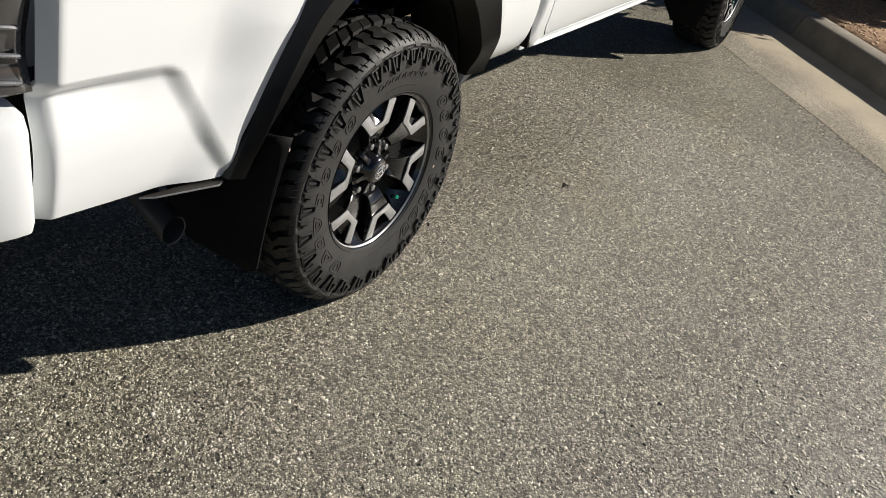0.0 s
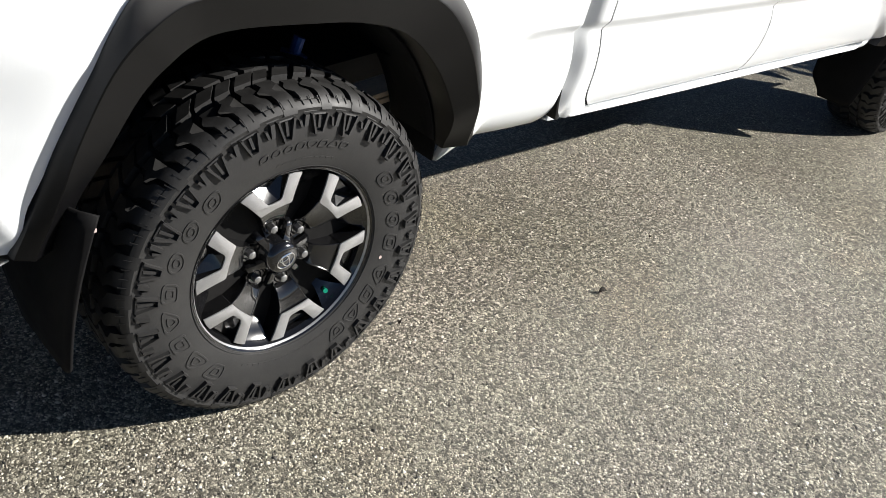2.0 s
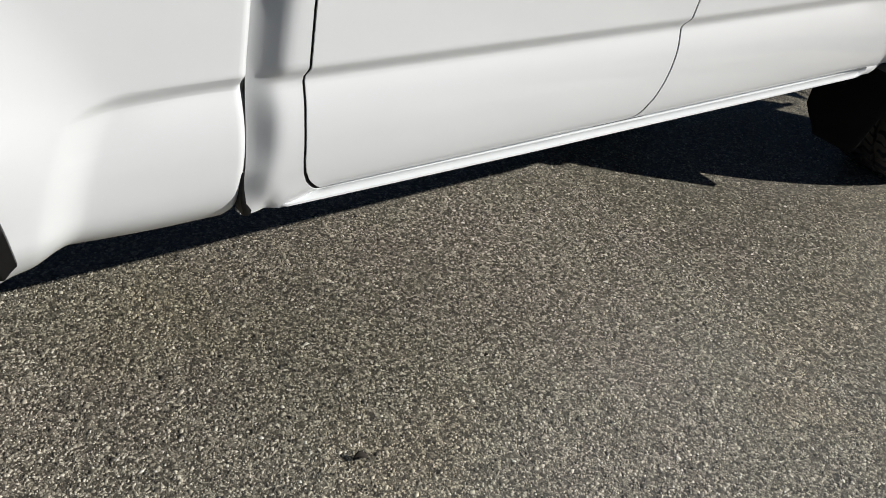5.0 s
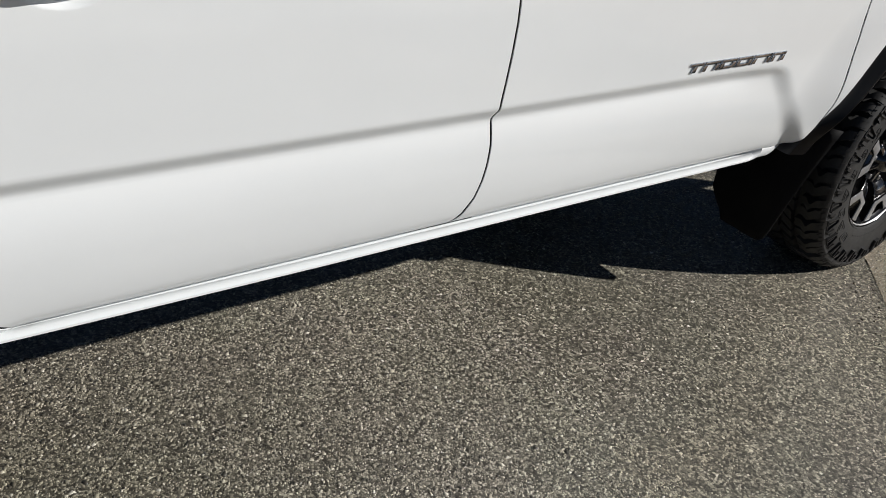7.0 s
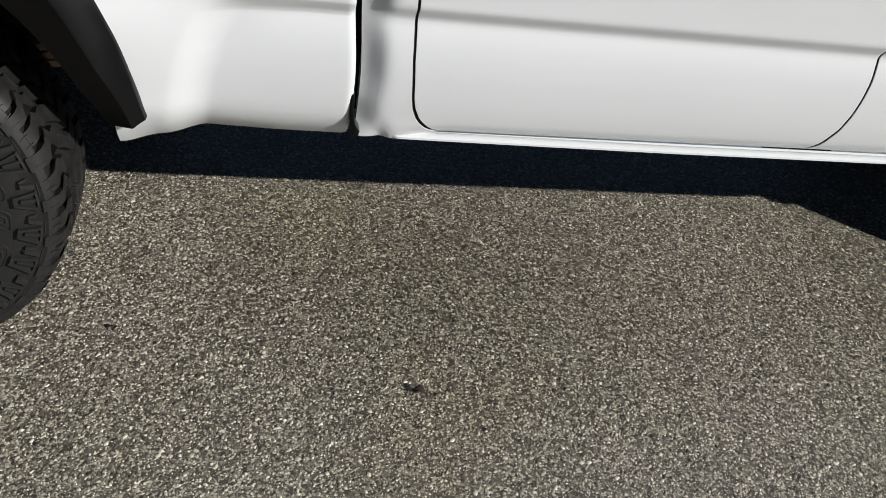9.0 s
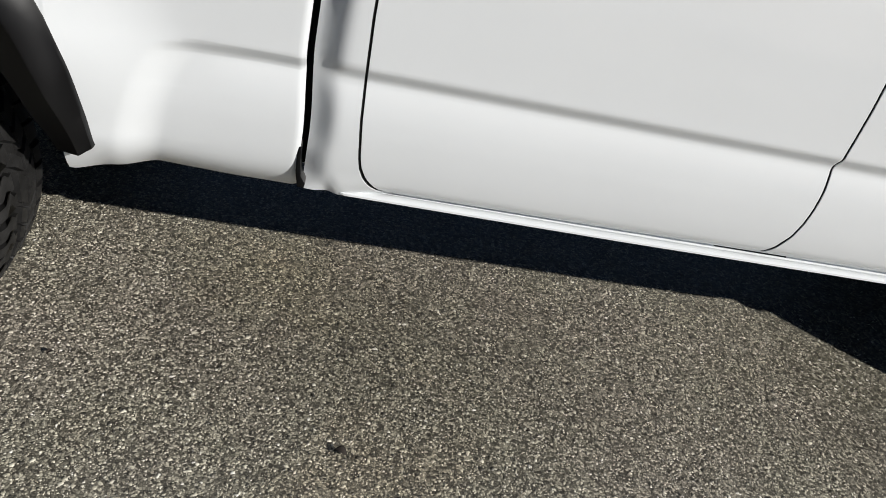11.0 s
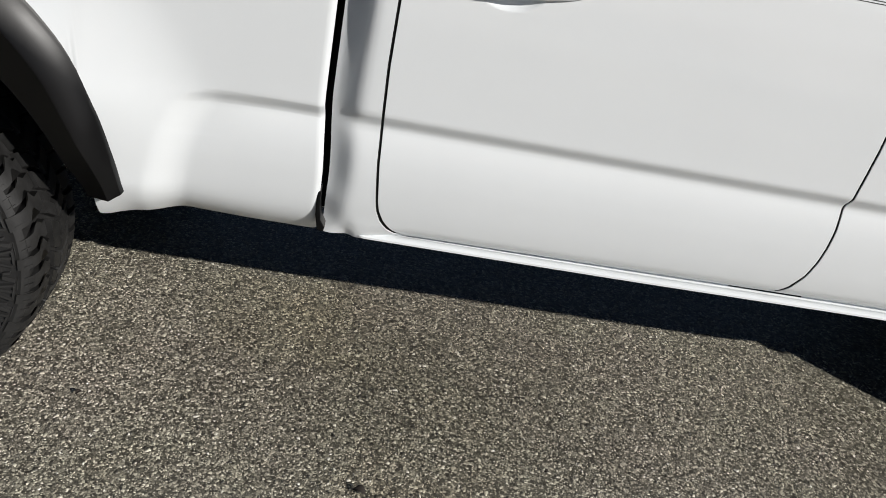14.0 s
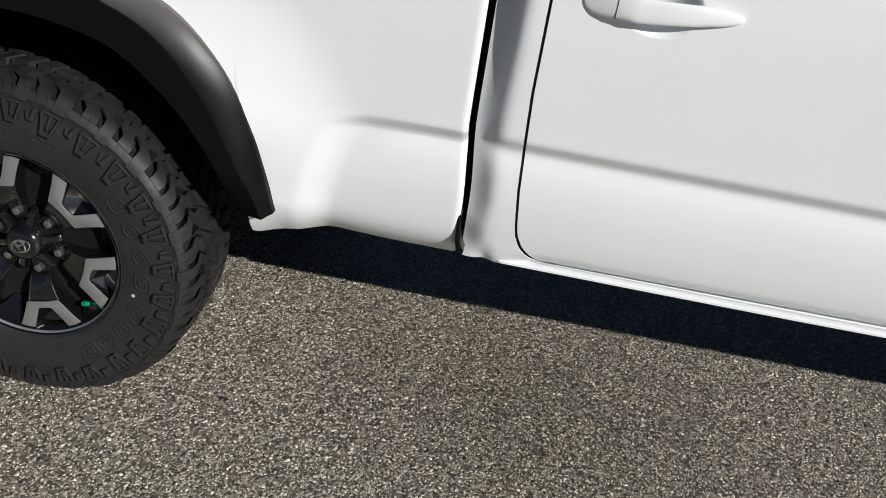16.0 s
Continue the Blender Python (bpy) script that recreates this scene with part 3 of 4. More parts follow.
def panel(name, x_left, x_right, z_low, z_top, nx, nz, label="", fine=None):
    """A body panel over the height field; its edges are functions. fine: a place (x, z), its reach and mesh width, that gets a denser net."""
    us = set(np.linspace(0, 1, nx + 1)) | {0.0009, 0.9935, 0.9955, 0.9975, 0.9991}
    vs = set(np.linspace(0, 1, nz + 1)) | {0.0012}
    if fine:
        xl, xr = x_left(fine[1]), x_right(fine[1])
        rx, rz, step = fine[2:]
        us |= {(x - xl) / (xr - xl) for x in np.arange(fine[0] - rx, fine[0] + rx, step)}
        z0 = z_low(fine[0])
        vs |= {(z - z0) / (z_top - z0) for z in np.arange(fine[1] - rz, fine[1] + rz, step)}
    rows = []
    for v in sorted(vs):
        row = []
        for u in sorted(us):
            xm = x_left(0.8) + (x_right(0.8) - x_left(0.8)) * u
            z0 = z_low(xm)
            z = z0 + (z_top - z0) * v
            x = x_left(z) + (x_right(z) - x_left(z)) * u
            row.append((x, side_y(x, z), z))
        rows.append(row)
    # the lower edge turns in
    rows.insert(0, [(x, y + 0.02, z - 0.004) for x, y, z in rows[0]])
    bm = sheet(rows)
    if sum(f.normal.y for f in bm.faces) > 0:
        bmesh.ops.reverse_faces(bm, faces=bm.faces)
    ob = part(name, bm, paint, truck, label, 40)
    solid(ob, 0.010, -1.0)
    return ob


SEAM_A = [(0.50, 1.110), (0.508, 1.088), (0.514, 1.071), (0.521, 1.057), (0.530, 1.045), (0.541, 1.034), (0.552, 1.026), (0.575, 1.016), (0.60, 1.011), (0.68, 1.002), (0.80, 0.995), (0.89, 0.991), (1.30, 0.990)]
SEAM_B = [(0.50, 1.872), (0.516, 1.888), (0.543, 1.909), (0.58, 1.926), (0.62, 1.9335), (0.66, 1.936), (0.70, 1.9365), (0.75, 1.933), (0.79, 1.932), (0.83, 1.932), (0.89, 1.931), (0.95, 1.928), (1.064, 1.914), (1.165, 1.896), (1.30, 1.875)]
SEAM_C = [(0.50, 2.90), (0.518, 2.94), (0.534, 3.00), (0.57, 3.03), (0.655, 3.05), (0.83, 3.055), (1.30, 3.05)]
GAP = 0.0025


def gap(seam, z):
    """Half a seam's width along x where the seam runs aslant."""
    s = (along(seam, z + 0.004) - along(seam, z - 0.004)) / 0.008
    return (GAP + 0.0012 * smooth(0.60, 0.53, z)) * min(3.0, math.hypot(1, s))


def bed_low(x):
    if -0.515 < x < 0.461:
        return arch_height(x)
    if x < 0:
        return along([(-0.95, 0.548), (-0.90, 0.546), (-0.72, 0.527), (-0.60, 0.515), (-0.515, 0.512)], x)
    return along([(0.461, 0.482), (0.465, 0.4715), (0.470, 0.4675), (0.480, 0.4670), (0.50, 0.4710), (0.53, 0.4755), (0.60, 0.4760), (0.65, 0.4755), (0.70, 0.4780), (0.80, 0.4785), (0.91, 0.4755)], x)


def bow(z):
    """The gap between bed and cab runs forward below the crease."""
    return 0.012 * smooth(0.82, 0.62, z)


panel("bed_side", lambda z: -0.943, lambda z: 0.887 + bow(z), bed_low, 1.22, 230, 72, "glossy white bed side panel", (-0.56, 0.70, 0.12, 0.12, 0.006))
panel("cab_corner", lambda z: 0.8985 + bow(z), lambda z: along(SEAM_A, z) - gap(SEAM_A, z), lambda x: 0.4925, 1.22, 64, 64)
rear_door = panel("rear_door", lambda z: along(SEAM_A, z) + gap(SEAM_A, z), lambda z: along(SEAM_B, z) - gap(SEAM_B, z), lambda x: 0.502, 1.22, 120, 100, "white rear passenger door", (*HANDLES[0], 0.085, 0.06, 0.0025))
front_door = panel("front_door", lambda z: along(SEAM_B, z) + gap(SEAM_B, z), lambda z: along(SEAM_C, z) - gap(SEAM_C, z), lambda x: along([(2.80, 0.502), (2.90, 0.516)], x), 1.22, 130, 100, "white front passenger door", (*HANDLES[1], 0.085, 0.06, 0.0025))


def fender_low(x):
    d = x - BASE
    if -0.60 < d < 0.51:
        return arch_height(max(-0.519, d + 0.02)) if d > -0.54 else 0.52
    return 0.52 if d < 0 else 0.50


panel("front_fender", lambda z: along(SEAM_C, z) + gap(SEAM_C, z), lambda z: 4.36, fender_low, 1.10, 150, 50)
for ob in [o for o in truck.children if o.name.split(".")[0] in ("bed_side", "cab_corner", "rear_door", "front_door", "front_fender")]:
    mirrored(ob)

# dark jambs behind the seams, back wall of the cab and front wall of the bed
for x0, x1 in ((0.955, 1.06), (1.80, 1.97), (2.9, 3.12)):
    part("door_jamb", box_bm(x0, x1, 0.146, 0.158, 0.487, 1.22), under, truck)
part("cab_back_wall", box_bm(0.902, 0.94, 0.17, 2 * MID_Y - 0.16, 0.52, 1.3, 0.004), paint, truck)
# bed wall in black and an added black strip give the gap its shade
part("bed_front_wall", box_bm(0.868, 0.880, 0.115, 2 * MID_Y - 0.115, 0.56, 1.2, 0.004), under, truck)
part("gap_seal", box_bm(0.8868, 0.9105, 0.140, 0.175, 0.54, 1.21, 0.003), under, truck, "added black strip for the shade between bed and cab")
part("bed_floor", join(*(box_bm(x0, x1, y0, 2 * MID_Y - y0, 0.80, 0.83, 0.004) for x0, x1, y0 in ((-0.93, -0.49, 0.12), (-0.488, 0.488, 0.575), (0.49, 0.87, 0.12)))), plastic, truck)

# added black strips that fill the door seams in place of their shade
for door, seam in ((rear_door, SEAM_A), (rear_door, SEAM_B), (front_door, SEAM_C)):
    rows = []
    for z in np.linspace(0.518, 1.22, 110):
        x = along(seam, z)
        g = gap(seam, z) + 0.001
        rows.append([(x + d, side_y(x, z) + 0.0013 + 0.0012 * (d == 0), z) for d in (-g, 0, g)])
    part("door_seal", sheet(rows), under, door, "thin black strip for the shade inside the door seam")

# sill below the doors
SILL = [(0.148, 0.534), (0.1435, 0.4975), (0.1365, 0.4950), (0.1300, 0.4980), (0.1225, 0.4992), (0.1155, 0.4975), (0.1115, 0.4938), (0.1115, 0.4897), (0.1155, 0.4868), (0.19, 0.486), (0.19, 0.534)]
ROCKER = [(0.132, 0.534), (0.121, 0.530), (0.110, 0.523), (0.1085, 0.519), (0.1085, 0.513), (0.1095, 0.507), (0.1115, 0.500), (0.115, 0.494), (0.121, 0.489), (0.19, 0.486), (0.19, 0.534)]
sill_rows = []
for i in range(120):
    x = 0.955 + (3.0 - 0.955) * (i / 119) ** 1.15
    k = smooth(0.952, 0.995, x) * (1 - smooth(2.872, 2.896, x))
    bow = 0.004 * smooth(1.0, 2.2, x)
    rise = along([(1.0, 0.007), (1.6, 0.002), (2.75, 0.001)], x)
    if x < 2.70:
        sill_rows.append([(x, y + bow + max(0.0, 0.139 - y) * (1 - k), 0.508 + (z - 0.508) * (0.2 + 0.8 * k) + rise) for y, z in SILL])
    else:    # the lip ends, the rocker behind it runs on and curves up
        up = 0.030 * smooth(2.945, 3.0, x)
        sill_rows.append([(x, a * k + c * (1 - k) + bow, min(0.534, (b + rise) * k + (d + up) * (1 - k))) for (a, b), (c, d) in zip(SILL, ROCKER)])
mirrored(part("sill", sheet(sill_rows, True, True), paint, truck, "white painted sill with a narrow rounded lip"))

# stone guard at the bed's lower front corner
guard = [(0.893, 0.598), (0.901, 0.600), (0.9025, 0.565), (0.9070, 0.535), (0.917, 0.519), (0.915, 0.509), (0.902, 0.510), (0.895, 0.545)]
part("stone_guard", prism(guard, 0.0935, 0.128, 0.002), plastic, truck, "small black plastic stone guard")

# pinstripes along the doors
stripes = []
for z in (1.1548, 1.1594):
    for x0, x1 in ((1.0, 1.888), (1.904, 3.02)):
        rows = []
        for i in range(40):
            x = x0 + (x1 - x0) * i / 39
            rows.append([(x, side_y(x, zz) - 0.0008, zz) for zz in (z - 0.0007, z + 0.0007)])
        stripes.append(sheet(rows))
part("pinstripe", join(*stripes), stripe_dark, truck, "thin dark double pinstripe")


# door handles
def door_handle(door, hx, hz):
    n, rows = 72, []
    yb = side_upper(hz)
    for i in range(n):
        u = i / (n - 1)
        x = hx - 0.132 + 0.268 * u
        left = math.sqrt(max(0.0, 1 - (1 - min(1.0, u / 0.13)) ** 2.4))
        right = math.sqrt(max(0.0, 1 - (1 - min(1.0, (1 - u) / 0.28)) ** 2.0))
        end = max(0.03, min(left, right))
        hgt = (0.0215 - 0.005 * smooth(0.25, 0.95, u)) * end
        zc = hz - 0.004 + 0.010 * smooth(0.2, 1.0, u)
        y_out = yb - 0.002 - 0.021 * (smooth(-0.08, 0.34, u) * (1 - 0.45 * smooth(0.5, 1.0, u))) * end
        grip = smooth(0.26, 0.34, u) * (1 - smooth(0.68, 0.78, u))
        y_in = (yb + 0.006) * (1 - grip) + (y_out + 0.014) * grip
        row = []
        for q in np.linspace(0, 2 * math.pi, 24, endpoint=False):
            c, s = math.cos(q), math.sin(q)
            k = 0.72
            cc, ss = math.copysign(abs(c) ** k, c), math.copysign(abs(s) ** k, s)
            row.append((x, (y_out + y_in) / 2 - (y_in - y_out) / 2 * cc, zc + hgt * ss))
        rows.append(row)
    h = part("door_handle", sheet(rows, True, True), paint, door, "white painted pull handle", 60)
    ring = [Vector(p) for p in rows[15]]
    cap = [(p.x, p.y - 0.0004 if p.y < yb - 0.004 else p.y, p.z + (0.0004 if p.z > hz else -0.0004)) for p in ring if p.y < yb - 0.001]
    cap.sort(key=lambda p: p[2])
    part("handle_seam", tube(cap, 0.00055, 6), under, door)
    return h


door_handle(rear_door, *HANDLES[0])
door_handle(front_door, *HANDLES[1])

# raised badge on the front door: plain slanted chrome frames and bars
x = 2.442
for k, w in enumerate((0.046, 0.056, 0.054, 0.056, 0.066, 0.052)):
    zb, zt, t = 0.797, 0.8185, 0.0068
    y = side_y(x, 0.81)

    def slanted(u0, u1, v0, v1):
        return prism([(x + u + 0.008 * (v - zb) / (zt - zb), v) for u, v in ((u0, v0), (u1, v0), (u1, v1), (u0, v1))], y - 0.004, y + 0.002, 0.001)

    bars = [slanted(0, w - 0.004, zt - t, zt)]
    if k:
        bars += [slanted(0, 0.011, zb, zt - t), slanted(w - 0.015, w - 0.004, zb, zt - t)]
    else:
        bars += [slanted(0.014, 0.026, zb, zt - t)]
    if k in (2, 3):
        bars += [slanted(0.011, w - 0.015, zb, zb + t)]
    part("badge_block", join(*bars), badge_chrome, front_door, "plain chrome badge shape")
    x += w + 0.002


# ---- wheel flares, liners, mud flaps ----
def flare(ax, front, parent):
    n = 72
    o, f, l = (curve_through([(x, 0, z) for x, z in c], n) for c in ((FRONT_OUT, FRONT_FOLD, FLARE_LIP) if front else (FLARE_OUT, FLARE_FOLD, FLARE_LIP)))
    rows = []
    for i in range(n):
        u = i / (n - 1)
        tuck = 0.020 * smooth(0.12, 0.0, u) + 0.030 * smooth(0.86, 1.0, u)
        a, b, c = o[i], f[i], l[i]
        e = along([(0.0, 0.064 if not front else 0.012), (0.09, 0.055 if not front else 0.008), (0.18, 0.038 if not front else 0.004), (0.3, 0.012 if not front else 0.001), (0.5, 0.012), (0.72, 0.016), (0.86, 0.026), (1.0, 0.054)], u) + (0.045 * (1 - smooth(0.1, 0.5, u)) + 0.03 * (1 - smooth(0.0, 0.14, u)) if front else 0)
        pts = [(a, 0.125), (a, e), (a.lerp(b, 0.08), e - 0.006), (a.lerp(b, 0.5), e - 0.020 + tuck * 0.4), (a.lerp(b, 0.96), e - 0.0345 + tuck * 0.7), (b.lerp(c, 0.03), e - 0.0355 + tuck * 0.7), (b.lerp(c, 0.5), e - 0.021 + tuck * 0.75), (b.lerp(c, 0.97), e - 0.007 + tuck * 0.8), (c, e - 0.002 + tuck * 0.8), (c.lerp(b, 0.03), 0.10), (c.lerp(b, 0.5), 0.11)]
        rows.append([(ax + p.x, y, p.z) for p, y in pts])
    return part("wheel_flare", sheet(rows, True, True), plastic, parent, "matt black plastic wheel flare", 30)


def liner(ax, front, parent):
    n, rows = 56, []
    for i in range(n):
        u = i / (n - 1)
        a = radians(200 - (220 if front else 192) * u)
        r = 0.475 if not front else 0.50
        x, z = ax + (r + 0.05 * (front and math.cos(a) < 0)) * math.cos(a), max(0.53, HUB_Z + 0.02 + (r + 0.04) * math.sin(a))
        if not front and a < radians(40):      # ahead of the axle only a strip beside the flare
            rows.append([(x, y, z) for y in (0.10, 0.13, 0.15, 0.17, 0.19, 0.22, 0.26)])
        else:
            rows.append([(x, y, z if y < 0.19 or not front or math.cos(a) > 0 else min(z, 0.40)) for y in (0.10, 0.18, 0.22, 0.35, 0.56)] + [(ax + 0.3 * math.cos(a), 0.57, HUB_Z + 0.1 + 0.3 * math.sin(a)), (ax, 0.57, HUB_Z + 0.1)])
    ob = part("wheel_liner", sheet(rows), under, parent, "black wheel housing liner")
    solid(ob, 0.006, 0)
    return ob


def mud_flap(ax, front, parent):
    rows = []
    for j in range(14):
        v = j / 13
        z = (0.575 if front else 0.60) - (0.375 if front else 0.345) * v
        y0 = (0.030 + 0.075 * v) if front else -0.004 + 0.026 * v
        xx = ax - 0.405 - 0.052 * v if not front else ax - 0.452 - 0.074 * v
        rows.append([(xx - 0.055 * (1 - v) * (1 - math.exp(-((y - y0) * 18))) - 0.012 * math.sin(math.pi * v), y, z + (0.012 * math.exp(-((y - y0) / 0.01) ** 2) if j == 13 else 0)) for y in np.linspace(y0, (0.315 if front else 0.30) - 0.06 * smooth(0.75, 1.0, v), 12)])
    ob = part("mud_flap", sheet(rows), flap_rubber, parent, "black rubber mud flap")
    solid(ob, 0.007, 0)
    return ob


for ax, front in ((0.0, False), (BASE, True)):
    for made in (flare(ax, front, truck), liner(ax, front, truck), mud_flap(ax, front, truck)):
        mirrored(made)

part("flap_clip", box_bm(-0.415, -0.408, -0.002, 0.003, 0.568, 0.576, 0.001), pale_mark, truck, "small pale plastic clip")

# ---- underbody ----
mirrored(part("wheel_house", box_bm(-0.49, 0.64, 0.562, 0.574, 0.64, 0.83, 0.004), under, truck, "black inner wall of the wheel housing"))
mirrored(part("liner_flange", box_bm(0.464, 0.470, 0.105, 0.27, 0.47, 0.565, 0.002), under, truck))
for x0, x1, y0, y1, z0, z1 in ((-1.0, 0.63, 0.46, 0.56, 0.46, 0.64), (0.632, 2.9, 0.46, 0.58, 0.40, 0.54), (2.902, 4.3, 0.50, 0.60, 0.45, 0.57)):
    mirrored(part("chassis_rail", box_bm(x0, x1, y0, y1, z0, z1, 0.01), under, truck, "black chassis rail"))
part("floor_pan", join(box_bm(0.95, 3.1, 0.17, 2 * MID_Y - 0.17, 0.50, 0.53, 0.01), box_bm(3.1, 4.2, 0.60, 1.27, 0.36, 0.75, 0.03), box_bm(0.9, 3.4, 0.80, 1.10, 0.34, 0.52, 0.03)), under, truck)
part("rear_axle", tube([(0, 0.2, HUB_Z), (0, 1.67, HUB_Z)], 0.045, 16), under, truck)
part("differential", tube([(0, 0.8, HUB_Z), (0, 0.84, HUB_Z), (0, 1.03, HUB_Z), (0, 1.07, HUB_Z)], [0.07, 0.13, 0.13, 0.07], 18), under, truck)
part("front_axle", tube([(BASE, 0.2, HUB_Z), (BASE, 1.67, HUB_Z)], 0.04, 14), under, truck)
spring = []
for k in range(4):
    half = 0.62 - 0.11 * k
    rows = []
    for i in range(17):
        u = -1 + i / 8
        zz = 0.540 + 0.06 * (u * half / 0.62) ** 2 - 0.018 * k
        rows.append([(0.02 + u * half, y, zz + dz) for y, dz in ((0.28, 0), (0.36, 0), (0.36, 0.013), (0.28, 0.013))])
    spring.append(sheet(rows, True, True))
part("leaf_spring", join(*spring), spring_steel, truck, "rust-brown leaf spring pack")
mirrored([o for o in truck.children if o.name.startswith("leaf_spring")][0])
part("shock_absorber", join(tube([(0.10, 0.31, 0.42), (0.185, 0.31, 0.70)], 0.031, 16), tube([(0.185, 0.31, 0.70), (0.195, 0.31, 0.735)], 0.014, 10)), blue_paint, truck, "blue shock absorber tube")
part("exhaust_pipe", join(tube(curve_through([(0.9, 0.62, 0.42), (0.3, 0.62, 0.55), (-0.25, 0.60, 0.60), (-0.50, 0.50, 0.55), (-0.58, 0.33, 0.46), (-0.585, 0.20, 0.385)], 26), 0.029, 16, False),
                          sheet([[(-0.585 + r * math.cos(q), 0.30 - 0.148 * u, 0.435 - 0.072 * u + r * math.sin(q)) for q in np.linspace(0, 6.2832, 24, endpoint=False)] for u, r in ((0, 0.032), (0.97, 0.0345), (1.0, 0.034), (0.99, 0.0315), (0.2, 0.030))], True)), dark_metal, truck, "dull steel exhaust pipe")
PLATE = [(-0.707, 0.122), (-0.681, 0.105), (-0.547, 0.064), (-0.528, 0.073), (-0.557, 0.096)]
bm = prism([(x, -y) for x, y in PLATE], 0.0, 0.004, 0.001)
bm.transform(Matrix.Translation((0, 0, 0.503)) @ pose(0, 0, 0, 90, 0, 0))
splash = part("splash_plate", bm, dark_metal, truck, "thin dull grey splash plate")
part("plate_edge", tube([(x, y, 0.503 + 0.001) for x, y in PLATE[:4]], 0.0022, 8), nut_steel, splash, "bright folded edge")

# ---- rear end ----
bump_rows = []
for i in range(30):
    u = i / 29
    a = radians(90 * min(1.0, u / 0.45))
    if u <= 0.45:
        px, py = -0.957 - 0.022 * (1 - math.cos(a)), 0.135 - 0.062 * math.sin(a)
    else:
        k = (u - 0.45) / 0.55
        px, py = -0.979 - 0.25 * math.sin(k * math.pi / 2), 0.073 + 0.30 * (1 - math.cos(k * math.pi / 2)) + 0.02 * k
    cx, cy = (-1.0, 0.45)
    row = []
    for inset, z in ((0.03, 0.545), (0.006, 0.556), (0.0, 0.575), (0.0, 0.66), (0.001, 0.74), (0.008, 0.762), (0.03, 0.771), (0.09, 0.772)):
        d = Vector((cx - px, cy - py, 0)).normalized()
        row.append((px + d.x * inset, py + d.y * inset, z))
    bump_rows.append(row)
end = bump_rows[-1]
bump_rows.append([(x, MID_Y, z) for x, y, z in end])
bumper = part("rear_bumper", sheet(bump_rows), paint, truck, "white rear bumper corner with rounded edges")
solid(bumper, 0.006, 0)
mirrored(bumper)
part("bumper_gap", box_bm(-1.18, -0.955, 0.16, 2 * MID_Y - 0.16, 0.60, 0.80, 0.01), under, truck)
lamp = part("tail_lamp", sheet([[(-0.945 - 0.16 * math.sin(u * math.pi / 2), 0.098 + 0.10 * (1 - math.cos(u * math.pi / 2)) + 0.012 * math.sin(v * 9), 0.80 + 0.36 * v) for v in np.linspace(0, 1, 24)] for u in np.linspace(0, 1, 14)]), lens_glass, truck, "smoked clear tail lamp lens")
solid(lamp, 0.012, 0)
for z in (0.815, 0.86, 0.905, 0.955, 1.02):
    part("lamp_rib", tube([(-0.95 - 0.15 * math.sin(u * math.pi / 2), 0.096 + 0.10 * (1 - math.cos(u * math.pi / 2)), z + 0.012 * math.sin(u * 4)) for u in np.linspace(0.05, 0.98, 12)], 0.0042, 8), lens_grey, lamp, "grey reflector rib")
mirrored(lamp)
part("tailgate", box_bm(-1.11, -1.06, 0.26, 2 * MID_Y - 0.26, 0.76, 1.22, 0.012), paint, truck)

# ---- upper cab, hood and nose, above the camera's view ----
def upper(name, sections, mat, label=""):
    rows = []
    for x, half, z, drop in sections:
        rows.append([(x, MID_Y + half * s, z - drop * abs(s) ** 6) for s in np.linspace(-1, 1, 21)])
    ob = part(name, sheet(rows), mat, truck, label)
    solid(ob, 0.012, 0)
    return ob


upper("cab_roof", [(1.0, 0.62, 1.70, 0.05), (1.15, 0.64, 1.76, 0.05), (1.8, 0.65, 1.79, 0.05), (2.4, 0.63, 1.75, 0.05), (2.55, 0.62, 1.71, 0.05)], paint, "white cab roof")
upper("windshield", [(2.55, 0.62, 1.70, 0.05), (2.85, 0.68, 1.50, 0.04), (3.2, 0.78, 1.23, 0.03)], glass, "dark tinted windshield")
upper("rear_window", [(0.945, 0.80, 1.22, 0.0), (0.97, 0.70, 1.5, 0.0), (1.0, 0.62, 1.69, 0.03)], glass)
upper("hood", [(3.15, 0.80, 1.22, 0.10), (3.7, 0.80, 1.20, 0.10), (4.2, 0.76, 1.12, 0.10), (4.36, 0.72, 1.02, 0.08), (4.42, 0.70, 0.85, 0.02)], paint, "white hood")
upper("front_bumper", [(4.36, 0.84, 0.86, 0.02), (4.44, 0.80, 0.80, 0.02), (4.47, 0.78, 0.62, 0.0), (4.42, 0.78, 0.46, 0.0)], plastic)
for x0, x1, x2, x3 in ((1.02, 1.84, 1.84, 1.10), (1.92, 2.98, 2.50, 1.92)):
    side = part("side_window", sheet([[(x0 + (x1 - x0) * u, 0.098, 1.222) for u in np.linspace(0, 1, 6)], [(x3 + (x2 - x3) * u, 0.30, 1.70) for u in np.linspace(0, 1, 6)]]), glass, truck)
    solid(side, 0.006, 0)
    mirrored(side)
for pts in ([(0.96, 0.10, 1.21), (1.03, 0.30, 1.70)], [(1.88, 0.09, 1.21), (1.88, 0.295, 1.72)], [(3.08, 0.10, 1.21), (2.52, 0.30, 1.71)]):
    mirrored(part("window_pillar", tube(pts, 0.04, 10), paint, truck))


# ---- wheels ----
def at_angle(r, deg, y):
    return (r * math.cos(radians(deg)), y, r * math.sin(radians(deg)))


